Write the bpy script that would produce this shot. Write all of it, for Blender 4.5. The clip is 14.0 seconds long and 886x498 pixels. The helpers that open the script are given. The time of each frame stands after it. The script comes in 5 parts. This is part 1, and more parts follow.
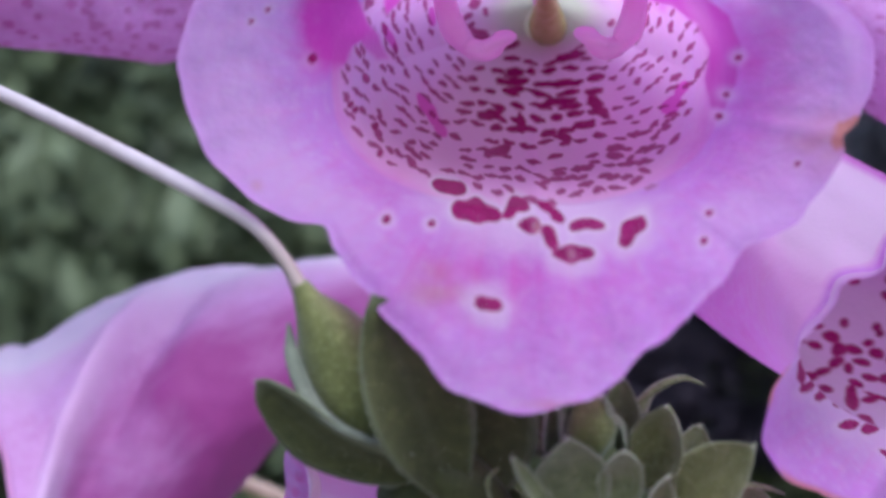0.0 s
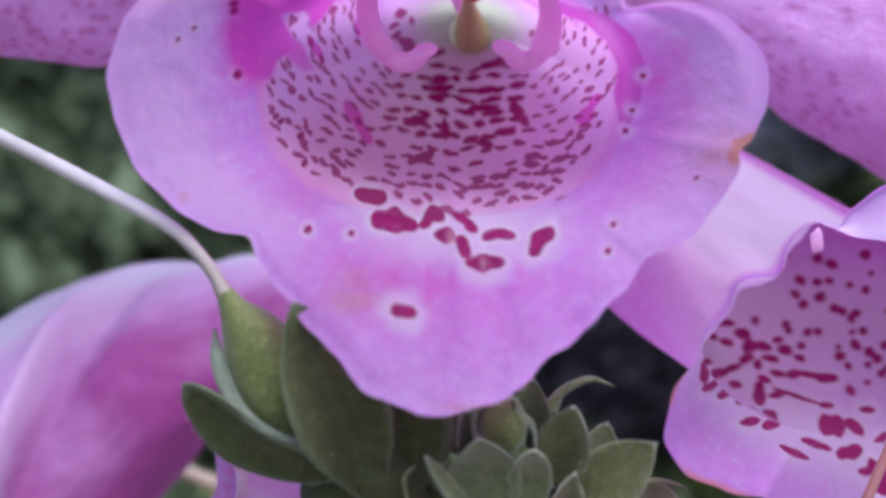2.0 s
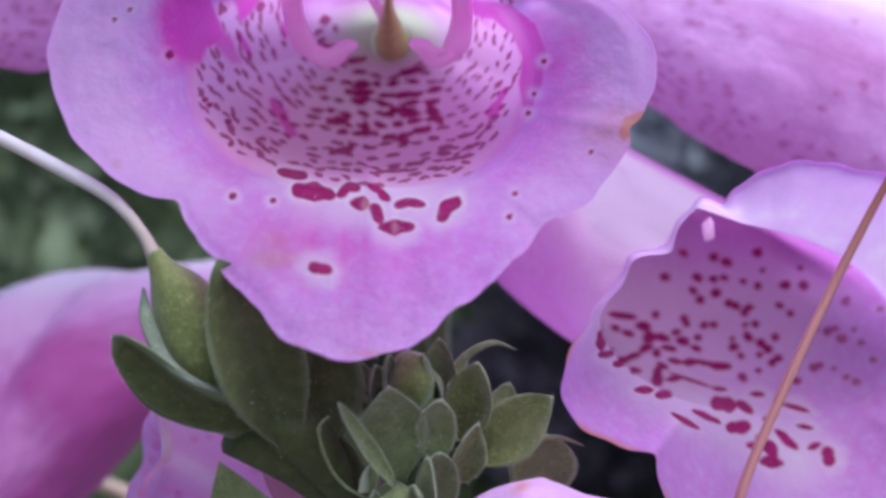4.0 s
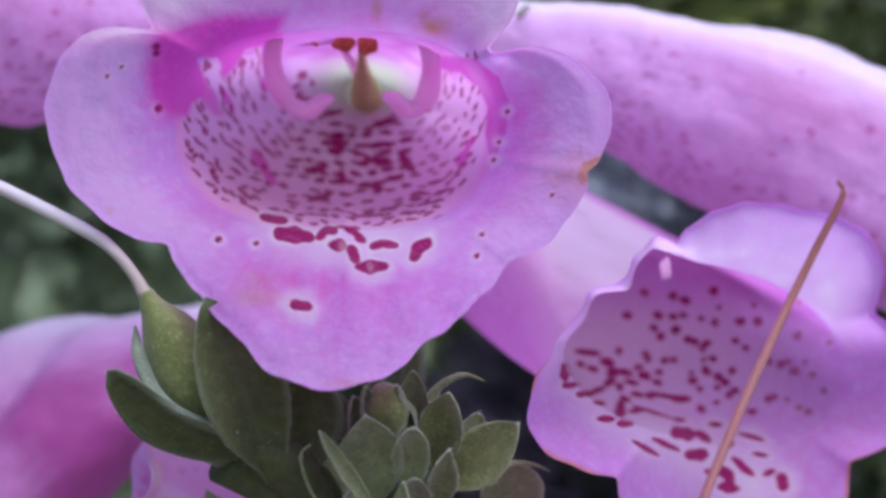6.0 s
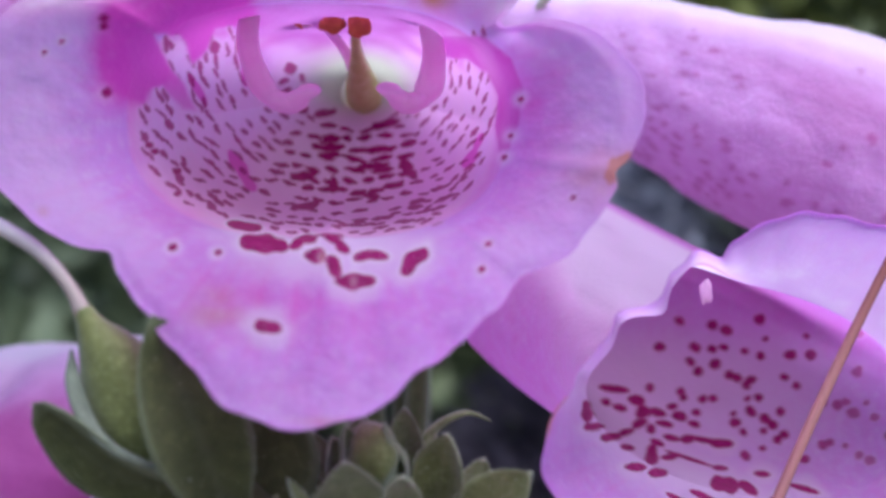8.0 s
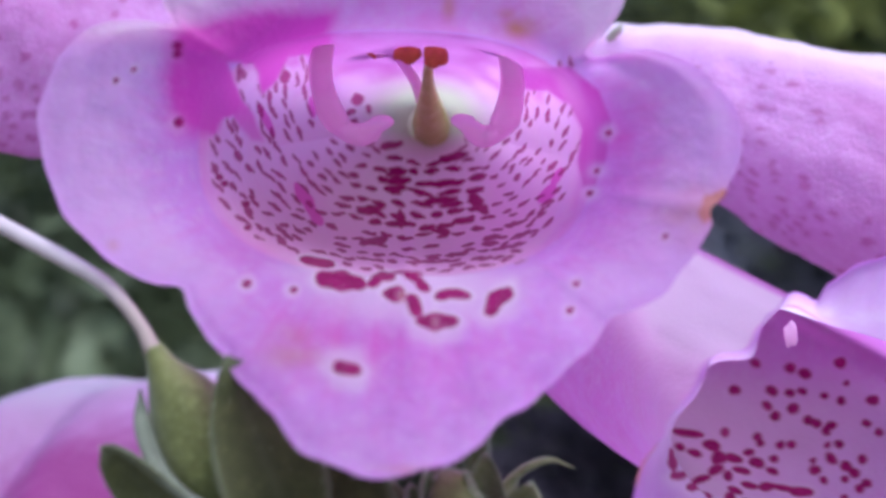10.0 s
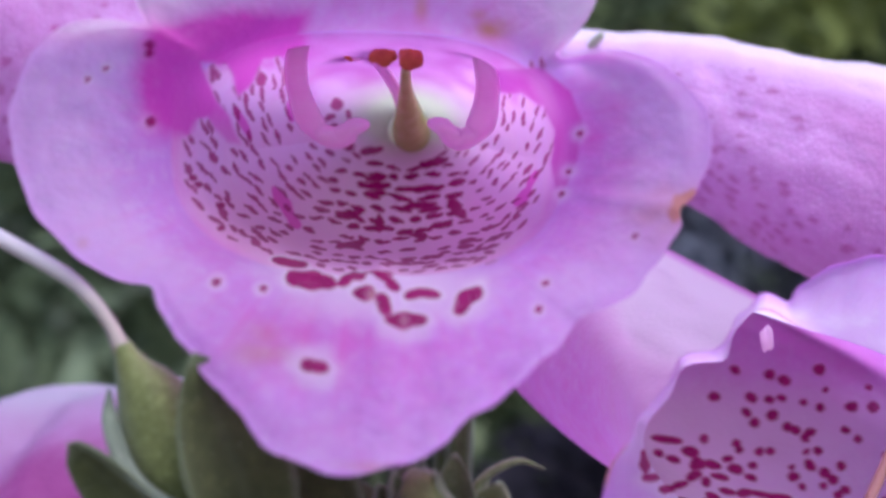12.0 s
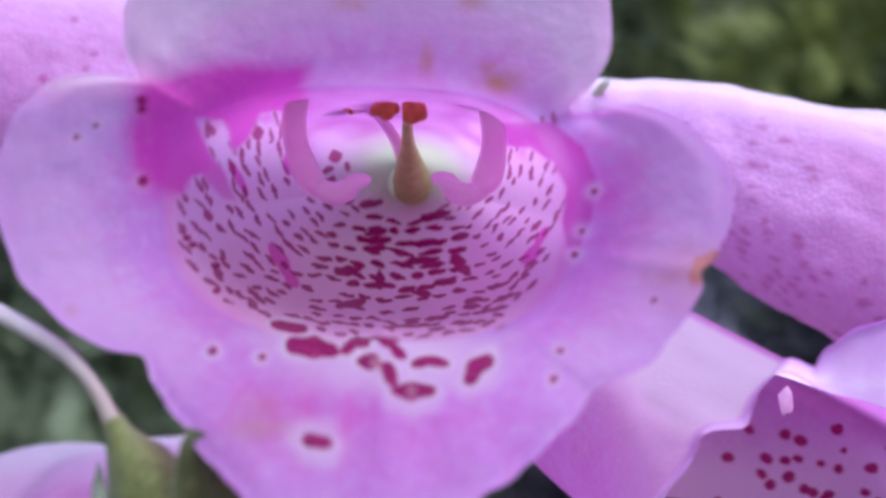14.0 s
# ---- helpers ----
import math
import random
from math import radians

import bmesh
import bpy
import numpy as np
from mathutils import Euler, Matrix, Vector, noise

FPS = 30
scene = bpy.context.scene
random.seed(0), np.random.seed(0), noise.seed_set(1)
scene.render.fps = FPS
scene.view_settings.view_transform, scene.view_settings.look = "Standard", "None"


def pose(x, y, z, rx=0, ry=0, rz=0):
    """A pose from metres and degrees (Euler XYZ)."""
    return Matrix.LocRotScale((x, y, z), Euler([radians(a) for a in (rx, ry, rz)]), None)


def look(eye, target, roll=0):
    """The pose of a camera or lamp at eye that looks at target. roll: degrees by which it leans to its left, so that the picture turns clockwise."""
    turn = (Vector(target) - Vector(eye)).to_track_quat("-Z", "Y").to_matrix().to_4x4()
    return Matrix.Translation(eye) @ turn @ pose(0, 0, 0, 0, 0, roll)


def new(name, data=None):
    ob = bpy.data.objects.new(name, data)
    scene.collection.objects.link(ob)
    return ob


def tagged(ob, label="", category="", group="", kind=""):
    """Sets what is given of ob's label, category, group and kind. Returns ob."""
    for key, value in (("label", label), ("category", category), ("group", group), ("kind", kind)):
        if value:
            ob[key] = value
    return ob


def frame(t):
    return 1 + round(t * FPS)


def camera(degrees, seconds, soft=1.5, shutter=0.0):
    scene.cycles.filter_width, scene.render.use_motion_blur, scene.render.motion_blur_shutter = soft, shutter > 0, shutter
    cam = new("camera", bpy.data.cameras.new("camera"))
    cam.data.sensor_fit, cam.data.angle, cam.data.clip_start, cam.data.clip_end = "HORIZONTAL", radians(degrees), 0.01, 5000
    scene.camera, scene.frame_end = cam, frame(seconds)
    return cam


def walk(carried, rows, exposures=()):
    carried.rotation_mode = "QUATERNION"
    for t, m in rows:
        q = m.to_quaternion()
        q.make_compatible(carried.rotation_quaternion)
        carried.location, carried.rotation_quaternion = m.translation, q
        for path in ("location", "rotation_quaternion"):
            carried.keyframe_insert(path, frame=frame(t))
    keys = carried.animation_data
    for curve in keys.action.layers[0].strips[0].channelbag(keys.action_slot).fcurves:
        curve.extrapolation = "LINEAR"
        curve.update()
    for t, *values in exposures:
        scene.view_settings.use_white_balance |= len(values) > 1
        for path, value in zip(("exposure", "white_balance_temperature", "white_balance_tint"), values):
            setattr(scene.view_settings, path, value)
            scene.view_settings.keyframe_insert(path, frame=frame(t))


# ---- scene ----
cam = camera(33.0, 14.0, soft=3.1)
PATH = [
    (0, (-0.00319, 0.01656, 0.90384), (-0.01254, 0.11585, 0.89648), -0.14),
    (0.2, (-0.00371, 0.01535, 0.90525), (-0.01249, 0.11472, 0.89823), -0.11),
    (0.3, (-0.00397, 0.01474, 0.90595), (-0.01205, 0.11403, 0.89726), -0.10),
    (0.5, (-0.00439, 0.01362, 0.90695), (-0.01349, 0.11285, 0.89862), -0.12),
    (0.8, (-0.00383, 0.01229, 0.90685), (-0.01199, 0.11162, 0.89868), -0.16),
    (1, (-0.00345, 0.01141, 0.90679), (-0.01186, 0.11067, 0.89807), -0.18),
    (1.2, (-0.00297, 0.01159, 0.90685), (-0.01032, 0.11094, 0.89813), -0.15),
    (1.5, (-0.00224, 0.01186, 0.90693), (-0.00936, 0.11121, 0.89801), -0.11),
    (1.8, (-0.00163, 0.01262, 0.90612), (-0.00747, 0.11200, 0.89651), -0.04),
    (2, (-0.00122, 0.01313, 0.90558), (-0.00729, 0.11257, 0.89689), -0.00),
    (2.2, (-0.00140, 0.01282, 0.90429), (-0.00748, 0.11230, 0.89614), -0.07),
    (2.3, (-0.00149, 0.01266, 0.90364), (-0.00800, 0.11210, 0.89531), -0.11),
    (2.4, (-0.00158, 0.01235, 0.90289), (-0.00795, 0.11177, 0.89418), -0.10),
    (2.5, (-0.00163, 0.01195, 0.90223), (-0.00769, 0.11135, 0.89311), -0.04),
    (2.7, (-0.00154, 0.01112, 0.90148), (-0.00713, 0.11063, 0.89334), 0.14),
    (3, (-0.00140, 0.00988, 0.90036), (-0.00556, 0.10939, 0.89144), 0.40),
    (3.2, (-0.00068, 0.00954, 0.90032), (-0.00409, 0.10915, 0.89225), 0.63),
    (5.3, (0.00045, 0.00051, 0.90001), (0.00021, 0.10051, 0.89973), 0.34),
    (5.5, (0.00023, 0.00021, 0.89993), (-0.00000, 0.10021, 0.89976), 0.27),
    (5.8, (0.00037, 0.00044, 0.89973), (0.00115, 0.10044, 0.89950), 0.22),
    (6, (0.00046, 0.00059, 0.89959), (0.00049, 0.10059, 0.89937), 0.19),
    (6.2, (0.00028, 0.00035, 0.89975), (0.00062, 0.10035, 0.89973), 0.11),
    (6.5, (0.00000, -0.00000, 0.90000), (-0.00000, 0.10000, 0.90000), 0.00),
    (6.8, (0.00023, 0.00355, 0.89906), (-0.00052, 0.10355, 0.90007), -0.06),
    (7, (0.00038, 0.00592, 0.89843), (0.00027, 0.10592, 0.89881), -0.10),
    (7.2, (0.00104, 0.00952, 0.89921), (0.00061, 0.10951, 0.90015), 0.07),
    (9.3, (0.00203, 0.01762, 0.89647), (-0.00010, 0.11752, 0.90048), 0.96),
    (9.4, (0.00142, 0.01776, 0.89701), (-0.00050, 0.11763, 0.90185), 0.90),
    (9.5, (0.00051, 0.01785, 0.89750), (-0.00246, 0.11771, 0.90187), 1.00),
    (9.8, (-0.00031, 0.01823, 0.89820), (-0.00465, 0.11801, 0.90328), 1.20),
    (10, (-0.00086, 0.01849, 0.89867), (-0.00462, 0.11832, 0.90306), 1.34),
    (10.2, (-0.00011, 0.01831, 0.89859), (-0.00487, 0.11814, 0.90218), 1.37),
    (10.5, (0.00102, 0.01805, 0.89846), (-0.00283, 0.11788, 0.90295), 1.42),
    (10.8, (0.00103, 0.01821, 0.89805), (-0.00347, 0.11801, 0.90245), 1.43),
    (11, (0.00103, 0.01831, 0.89778), (-0.00298, 0.11812, 0.90249), 1.44),
    (11.2, (0.00083, 0.01816, 0.89774), (-0.00291, 0.11797, 0.90250), 1.45),
    (11.5, (0.00053, 0.01793, 0.89769), (-0.00332, 0.11772, 0.90286), 1.46),
    (11.8, (0.00061, 0.01834, 0.89772), (-0.00172, 0.11821, 0.90250), 1.51),
    (12, (0.00066, 0.01861, 0.89774), (-0.00323, 0.11837, 0.90344), 1.54),
    (12.1, (0.00053, 0.01919, 0.89790), (-0.00413, 0.11892, 0.90364), 1.57),
    (12.3, (0.00044, 0.02082, 0.89856), (-0.00492, 0.12034, 0.90669), 1.81),
    (12.5, (0.00036, 0.02245, 0.89921), (-0.00378, 0.12201, 0.90753), 2.04),
    (12.7, (0.00023, 0.02286, 0.89920), (-0.00355, 0.12229, 0.90942), 1.95),
    (12.9, (0.00010, 0.02328, 0.89919), (-0.00402, 0.12285, 0.90752), 1.86),
    (13, (0.00007, 0.02332, 0.89913), (-0.00390, 0.12288, 0.90757), 1.80),
    (13.2, (0.00001, 0.02329, 0.89889), (-0.00326, 0.12289, 0.90710), 1.67),
    (13.5, (-0.00008, 0.02324, 0.89853), (-0.00334, 0.12285, 0.90662), 1.48),
    (13.8, (-0.00025, 0.02255, 0.89896), (-0.00229, 0.12224, 0.90666), 1.35),
    (14, (-0.00037, 0.02209, 0.89925), (-0.00360, 0.12171, 0.90738), 1.26),
]
walk(cam, [(t, look(eye, target, roll)) for t, eye, target, roll in PATH],
     [(0.0, 0.52, 5420, 5), (0.4, 0.77, 5420, -9), (1.0, 0.82, 5420, -9), (1.5, 0.80, 5420, -8), (2.1, 0.56, 5420, 1), (3.0, 0.60, 5420, -1), (5.5, 0.49, 5420, 2), (6.5, 0.52, 5420, 3), (9.4, 0.53, 5420, 7), (10.2, 0.61, 5420, 6), (11.0, 0.57, 5420, 8), (12.0, 0.57, 5420, 6), (12.4, 0.41, 5420, 11), (13.0, 0.51, 5420, 8), (14.0, 0.58, 5420, 6)])

# ---- world and light ----
cam.data.dof.use_dof = True
cam.data.dof.focus_distance = 0.087
cam.data.dof.aperture_fstop = 41.0

SUN_UP, SUN_TURN = 60.0, 148.0
world = bpy.data.worlds.new("world")
scene.world = world
world.use_nodes = True
wn = world.node_tree.nodes
sky = wn.new("ShaderNodeTexSky")
sky.sky_type, sky.sun_disc = "NISHITA", False
sky.dust_density, sky.ozone_density = 4.0, 0.3
sky.sun_elevation, sky.sun_rotation = radians(SUN_UP), radians(SUN_TURN)
world.node_tree.links.new(sky.outputs[0], wn["Background"].inputs[0])
wn["Background"].inputs[1].default_value = 0.15
sun = new("sun", bpy.data.lights.new("sun", "SUN"))
sun.data.energy, sun.data.angle, sun.data.color = 1.6, radians(45), (0.96, 0.97, 1.0)
sd = Vector((math.sin(radians(SUN_TURN)) * math.cos(radians(SUN_UP)), math.cos(radians(SUN_TURN)) * math.cos(radians(SUN_UP)), math.sin(radians(SUN_UP))))
sun.matrix_world = look(sd * 3 + Vector((0, 0, 0.9)), (0, 0, 0.9))

# ---- materials ----
LIFT = 0.9          # height of the eye's level over the ground


def nodes_of(name):
    m = bpy.data.materials.new(name)
    m.use_nodes = True
    n = m.node_tree.nodes
    return m, n, m.node_tree.links, n["Principled BSDF"]


def mixed(n, l, fac, a, b):
    """Colour mix of a and b by fac; each a socket or a value."""
    x = n.new("ShaderNodeMix")
    x.data_type = "RGBA"
    for sock, v in ((x.inputs[0], fac), (x.inputs[6], a), (x.inputs[7], b)):
        if isinstance(v, bpy.types.NodeSocket):
            l.new(v, sock)
        else:
            sock.default_value = (*v, 1) if isinstance(v, tuple) else v
    return x.outputs[2]


def ramped(n, l, v, lo, hi, to_lo=0.0, to_hi=1.0):
    r = n.new("ShaderNodeMapRange")
    l.new(v, r.inputs[0])
    for i, w in enumerate((lo, hi, to_lo, to_hi)):
        r.inputs[i + 1].default_value = w
    return r.outputs[0]


def noisy(n, l, scale, detail=4.0, rough=0.55, stretch=None):
    c = n.new("ShaderNodeTexCoord")
    out = c.outputs["Object"]
    if stretch:
        mp = n.new("ShaderNodeMapping")
        mp.inputs["Scale"].default_value = stretch
        l.new(out, mp.inputs[0])
        out = mp.outputs[0]
    t = n.new("ShaderNodeTexNoise")
    t.inputs["Scale"].default_value, t.inputs["Detail"].default_value, t.inputs["Roughness"].default_value = scale, detail, rough
    l.new(out, t.inputs[0])
    return t.outputs[0]


def attr(n, name):
    a = n.new("ShaderNodeAttribute")
    a.attribute_name = name
    return a.outputs["Fac"]


def bumped(n, l, p, height, strength, dist):
    b = n.new("ShaderNodeBump")
    b.inputs["Strength"].default_value, b.inputs["Distance"].default_value = strength, dist
    l.new(height, b.inputs["Height"])
    l.new(b.outputs[0], p.inputs["Normal"])
    return b


def see_through(m, n, l, p, colour, share):
    """Lets a share of the light pass through a thin sheet."""
    tr, mx = n.new("ShaderNodeBsdfTranslucent"), n.new("ShaderNodeMixShader")
    l.new(colour, tr.inputs[0])
    mx.inputs[0].default_value = share
    l.new(p.outputs[0], mx.inputs[1])
    l.new(tr.outputs[0], mx.inputs[2])
    l.new(mx.outputs[0], n["Material Output"].inputs[0])


def petal_material(name, lobe, tube, deep, share):
    """Thin flower petal: lobe colour, tube colour and magenta by the weights stored on the mesh, with spots and their pale rings."""
    m, n, l, p = nodes_of(name)
    big, fine = noisy(n, l, 160, 3), noisy(n, l, 2200, 3)
    veins = noisy(n, l, 900, 2, 0.5)
    c = mixed(n, l, attr(n, "tube"), lobe, tube)
    c = mixed(n, l, ramped(n, l, big, 0.35, 0.7, 0, 0.45), c, tuple(min(1, v * 1.18) for v in lobe))
    streak = noisy(n, l, 420, 4, 0.6, (1.0, 0.6, 0.35))
    c = mixed(n, l, ramped(n, l, streak, 0.42, 0.72, 0, 0.42), c, tuple(min(1, v * 1.22 + 0.02) for v in lobe))
    mottle = noisy(n, l, 1500, 3, 0.7)
    c = mixed(n, l, ramped(n, l, mottle, 0.50, 0.72, 0, 0.32), c, (0.80, 0.60, 0.86))
    c = mixed(n, l, ramped(n, l, mottle, 0.50, 0.30, 0, 0.10), c, deep)
    c = mixed(n, l, attr(n, "magenta"), c, deep)
    c = mixed(n, l, ramped(n, l, veins, 0.45, 0.75, 0, 0.14), c, deep)
    # Shade of the throats, painted into the petal colour by its own weight.
    c = mixed(n, l, attr(n, "throat_shade"), c, (0.34, 0.075, 0.36))
    light = mixed(n, l, attr(n, "tube"), (0.85, 0.62, 0.865), (0.91, 0.53, 0.83))
    c = mixed(n, l, attr(n, "pale"), c, light)
    c = mixed(n, l, ramped(n, l, attr(n, "pale"), 0.76, 1.0, 0, 0.8), c, (0.90, 0.74, 0.91))
    c = mixed(n, l, attr(n, "rust"), c, (0.62, 0.24, 0.13))
    c = mixed(n, l, attr(n, "green"), c, (0.64, 0.67, 0.47))
    s = mixed(n, l, ramped(n, l, fine, 0.3, 0.7), (0.29, 0.003, 0.115), (0.45, 0.010, 0.19))
    c = mixed(n, l, attr(n, "spot"), c, s)
    l.new(c, p.inputs["Base Color"])
    p.inputs["Roughness"].default_value = 0.55
    p.inputs["Specular IOR Level"].default_value = 0.3
    p.inputs["Sheen Weight"].default_value = 0.15
    cells = n.new("ShaderNodeTexVoronoi")
    cells.inputs["Scale"].default_value = 3000
    l.new(n.new("ShaderNodeTexCoord").outputs["Object"], cells.inputs["Vector"])
    both = n.new("ShaderNodeMath")
    both.operation = "MULTIPLY_ADD"
    l.new(cells.outputs[0], both.inputs[0]), l.new(veins, both.inputs[2])
    both.inputs[1].default_value = 0.8
    bumped(n, l, p, both.outputs[0], 0.40, 0.00018)
    see_through(m, n, l, p, c, share)
    return m


def leaf_material(name, a, b, edge, share=0.2, frost=0.35):
    m, n, l, p = nodes_of(name)
    big, fine = noisy(n, l, 260, 4), noisy(n, l, 5200, 2)
    c = mixed(n, l, ramped(n, l, big, 0.3, 0.7), a, b)
    mid = noisy(n, l, 1300, 3, 0.6)
    c = mixed(n, l, ramped(n, l, mid, 0.52, 0.70, 0, 0.45), c, tuple(v * 1.55 for v in b))
    c = mixed(n, l, ramped(n, l, mid, 0.45, 0.28, 0, 0.5), c, tuple(v * 0.62 for v in a))
    c = mixed(n, l, ramped(n, l, fine, 0.5, 0.8, 0, frost), c, edge)
    c = mixed(n, l, attr(n, "margin"), c, edge)
    l.new(c, p.inputs["Base Color"])
    p.inputs["Roughness"].default_value, p.inputs["Sheen Weight"].default_value = 0.6, frost
    p.inputs["Specular IOR Level"].default_value = 0.25
    bumped(n, l, p, fine, 0.4, 0.00015)
    if share:
        see_through(m, n, l, p, c, share)
    return m


def plain_material(name, a, b, scale, rough, bump=0.2, dist=0.0002, stretch=None):
    m, n, l, p = nodes_of(name)
    v = noisy(n, l, scale, 5, 0.6, stretch)
    c = mixed(n, l, ramped(n, l, v, 0.3, 0.7), a, b)
    l.new(c, p.inputs["Base Color"])
    p.inputs["Roughness"].default_value = rough
    bumped(n, l, p, v, bump, dist)
    return m


def style_material(name, foot, tip):
    """Dried style that reddens towards its tip."""
    m, n, l, p = nodes_of(name)
    v = noisy(n, l, 300, 5, 0.6, (1, 1, 0.3))
    c = mixed(n, l, attr(n, "tip"), foot, tip)
    c = mixed(n, l, ramped(n, l, v, 0.35, 0.7, 0, 0.4), c, tuple(w * 0.75 for w in foot))
    l.new(c, p.inputs["Base Color"])
    p.inputs["Roughness"].default_value = 0.6
    bumped(n, l, p, v, 0.3, 0.0002)
    return m


def thin_material(name, a, b):
    """Fleshy thread that lets some light through."""
    m, n, l, p = nodes_of(name)
    c = mixed(n, l, ramped(n, l, noisy(n, l, 700, 4), 0.3, 0.7), a, b)
    l.new(c, p.inputs["Base Color"])
    p.inputs["Roughness"].default_value = 0.5
    see_through(m, n, l, p, c, 0.6)
    return m


PETAL = petal_material("petal", (0.65, 0.28, 0.765), (0.88, 0.41, 0.77), (0.77, 0.072, 0.57), 0.68)
PETAL_SIDE = petal_material("petal_side", (0.72, 0.37, 0.76), (0.74, 0.36, 0.71), (0.44, 0.085, 0.35), 0.44)
SEPAL = leaf_material("sepal", (0.044, 0.050, 0.015), (0.076, 0.080, 0.027), (0.18, 0.19, 0.12), 0.2, 0.10)
SEPAL_GREY = leaf_material("sepal_grey", (0.115, 0.125, 0.09), (0.16, 0.17, 0.125), (0.26, 0.27, 0.21), 0.2)
BUD_GREEN = leaf_material("bud_green", (0.150, 0.165, 0.064), (0.218, 0.236, 0.102), (0.34, 0.34, 0.25))
OVARY = leaf_material("ovary_green", (0.085, 0.092, 0.018), (0.145, 0.148, 0.045), (0.28, 0.28, 0.16), 0.0)
STRAW = plain_material("dry_style", (0.36, 0.24, 0.20), (0.47, 0.33, 0.27), 260, 0.6, stretch=(1, 1, 0.3))
STYLE = style_material("style_white", (0.30, 0.22, 0.20), (0.52, 0.43, 0.47))
DRY = style_material("dry_style_red", (0.36, 0.145, 0.145), (0.22, 0.052, 0.045))
FILAMENT = thin_material("filament", (0.94, 0.69, 0.87), (0.96, 0.80, 0.92))
ANTHER = plain_material("anther", (0.42, 0.08, 0.03), (0.58, 0.15, 0.05), 1600, 0.55, 0.5)
PISTIL = plain_material("pistil", (0.42, 0.48, 0.09), (0.58, 0.66, 0.24), 900, 0.5)
DOWN_GREEN = plain_material("down_green", (0.46, 0.46, 0.34), (0.60, 0.60, 0.47), 500, 0.6)
DOWN = plain_material("down", (0.72, 0.50, 0.78), (0.80, 0.62, 0.84), 500, 0.6)
STEM = leaf_material("stem_green", (0.062, 0.070, 0.020), (0.090, 0.098, 0.036), (0.24, 0.26, 0.16), 0.0)
# Ground out of view, coloured pale to bounce light up into the throats.
SOIL = plain_material("soil", (0.15, 0.125, 0.10), (0.25, 0.21, 0.17), 9, 0.95, 0.6, 0.01)


def foliage_material(name, dark, mean, light):
    m, n, l, p = nodes_of(name)
    g = n.new("ShaderNodeNewGeometry")
    r = n.new("ShaderNodeValToRGB")
    near = [tuple(0.45 * v + 0.55 * m0 for v, m0 in zip(shade, mean)) for shade in (dark, light)]
    r.color_ramp.elements[0].color, r.color_ramp.elements[1].color = (*near[0], 1), (*near[1], 1)
    e = r.color_ramp.elements.new(0.55)
    e.color = (*mean, 1)
    l.new(g.outputs["Random Per Island"], r.inputs[0])
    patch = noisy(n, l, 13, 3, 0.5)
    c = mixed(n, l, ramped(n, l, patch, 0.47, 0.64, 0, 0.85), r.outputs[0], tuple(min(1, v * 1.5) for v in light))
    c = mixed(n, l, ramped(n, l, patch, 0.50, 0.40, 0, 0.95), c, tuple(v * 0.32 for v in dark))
    l.new(c, p.inputs["Base Color"])
    p.inputs["Roughness"].default_value = 0.6
    see_through(m, n, l, p, c, 0.35)
    return m


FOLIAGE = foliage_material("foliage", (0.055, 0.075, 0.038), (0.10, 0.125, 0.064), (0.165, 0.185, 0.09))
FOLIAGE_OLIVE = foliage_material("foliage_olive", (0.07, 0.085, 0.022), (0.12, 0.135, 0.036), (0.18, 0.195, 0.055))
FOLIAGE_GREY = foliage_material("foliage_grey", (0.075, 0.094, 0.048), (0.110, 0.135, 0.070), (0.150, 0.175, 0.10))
# Shade painted as a very dark leaf colour, for the clump added below.
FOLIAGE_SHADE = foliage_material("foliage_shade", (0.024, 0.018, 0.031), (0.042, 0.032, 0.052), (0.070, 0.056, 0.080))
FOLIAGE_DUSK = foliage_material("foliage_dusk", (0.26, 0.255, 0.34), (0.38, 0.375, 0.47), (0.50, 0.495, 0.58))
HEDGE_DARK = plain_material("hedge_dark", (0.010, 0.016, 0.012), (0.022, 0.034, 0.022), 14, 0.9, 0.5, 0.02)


# ---- building helpers: all shapes in millimetres from the eye's level ----
def thing(name, at, label, category, group="", kind=""):
    ob = new(name)
    ob.empty_display_size = 0.002
    ob.location = (at[0] * 0.001, at[1] * 0.001, at[2] * 0.001 + LIFT)
    return tagged(ob, label, category, group, kind)


def root_of(ob):
    p = Vector((0, 0, 0))
    while ob is not None:
        p, ob = p + ob.location, ob.parent
    return p


def part(name, shape, material, parent, label="", weights=None):
    """shape: (verts in mm, faces). Links one smooth mesh under a thing or a part."""
    verts, faces = shape
    base = root_of(parent) if parent else Vector((0, 0, LIFT))
    co = np.asarray(verts, float) * 0.001 + np.array([0, 0, LIFT]) - np.array(base)
    me = bpy.data.meshes.new(name)
    me.from_pydata(co.tolist(), [], [list(map(int, f)) for f in faces])
    me.polygons.foreach_set("use_smooth", [True] * len(me.polygons))
    for key, w in (weights or {}).items():
        a = me.attributes.new(key, "FLOAT", "POINT")
        a.data.foreach_set("value", np.asarray(w, np.float32).ravel())
    me.materials.append(material)
    me.update()
    ob = new(name, me)
    ob.parent = parent
    if parent is None:
        ob.location = (0, 0, LIFT)
    if label:
        ob["label"] = label
    return ob


def grid_faces(rows, cols, wrap):
    i, j = np.meshgrid(np.arange(rows - 1), np.arange(cols if wrap else cols - 1), indexing="ij")
    k = (j + 1) % cols
    return np.stack([i * cols + j, i * cols + k, (i + 1) * cols + k, (i + 1) * cols + j], -1).reshape(-1, 4)


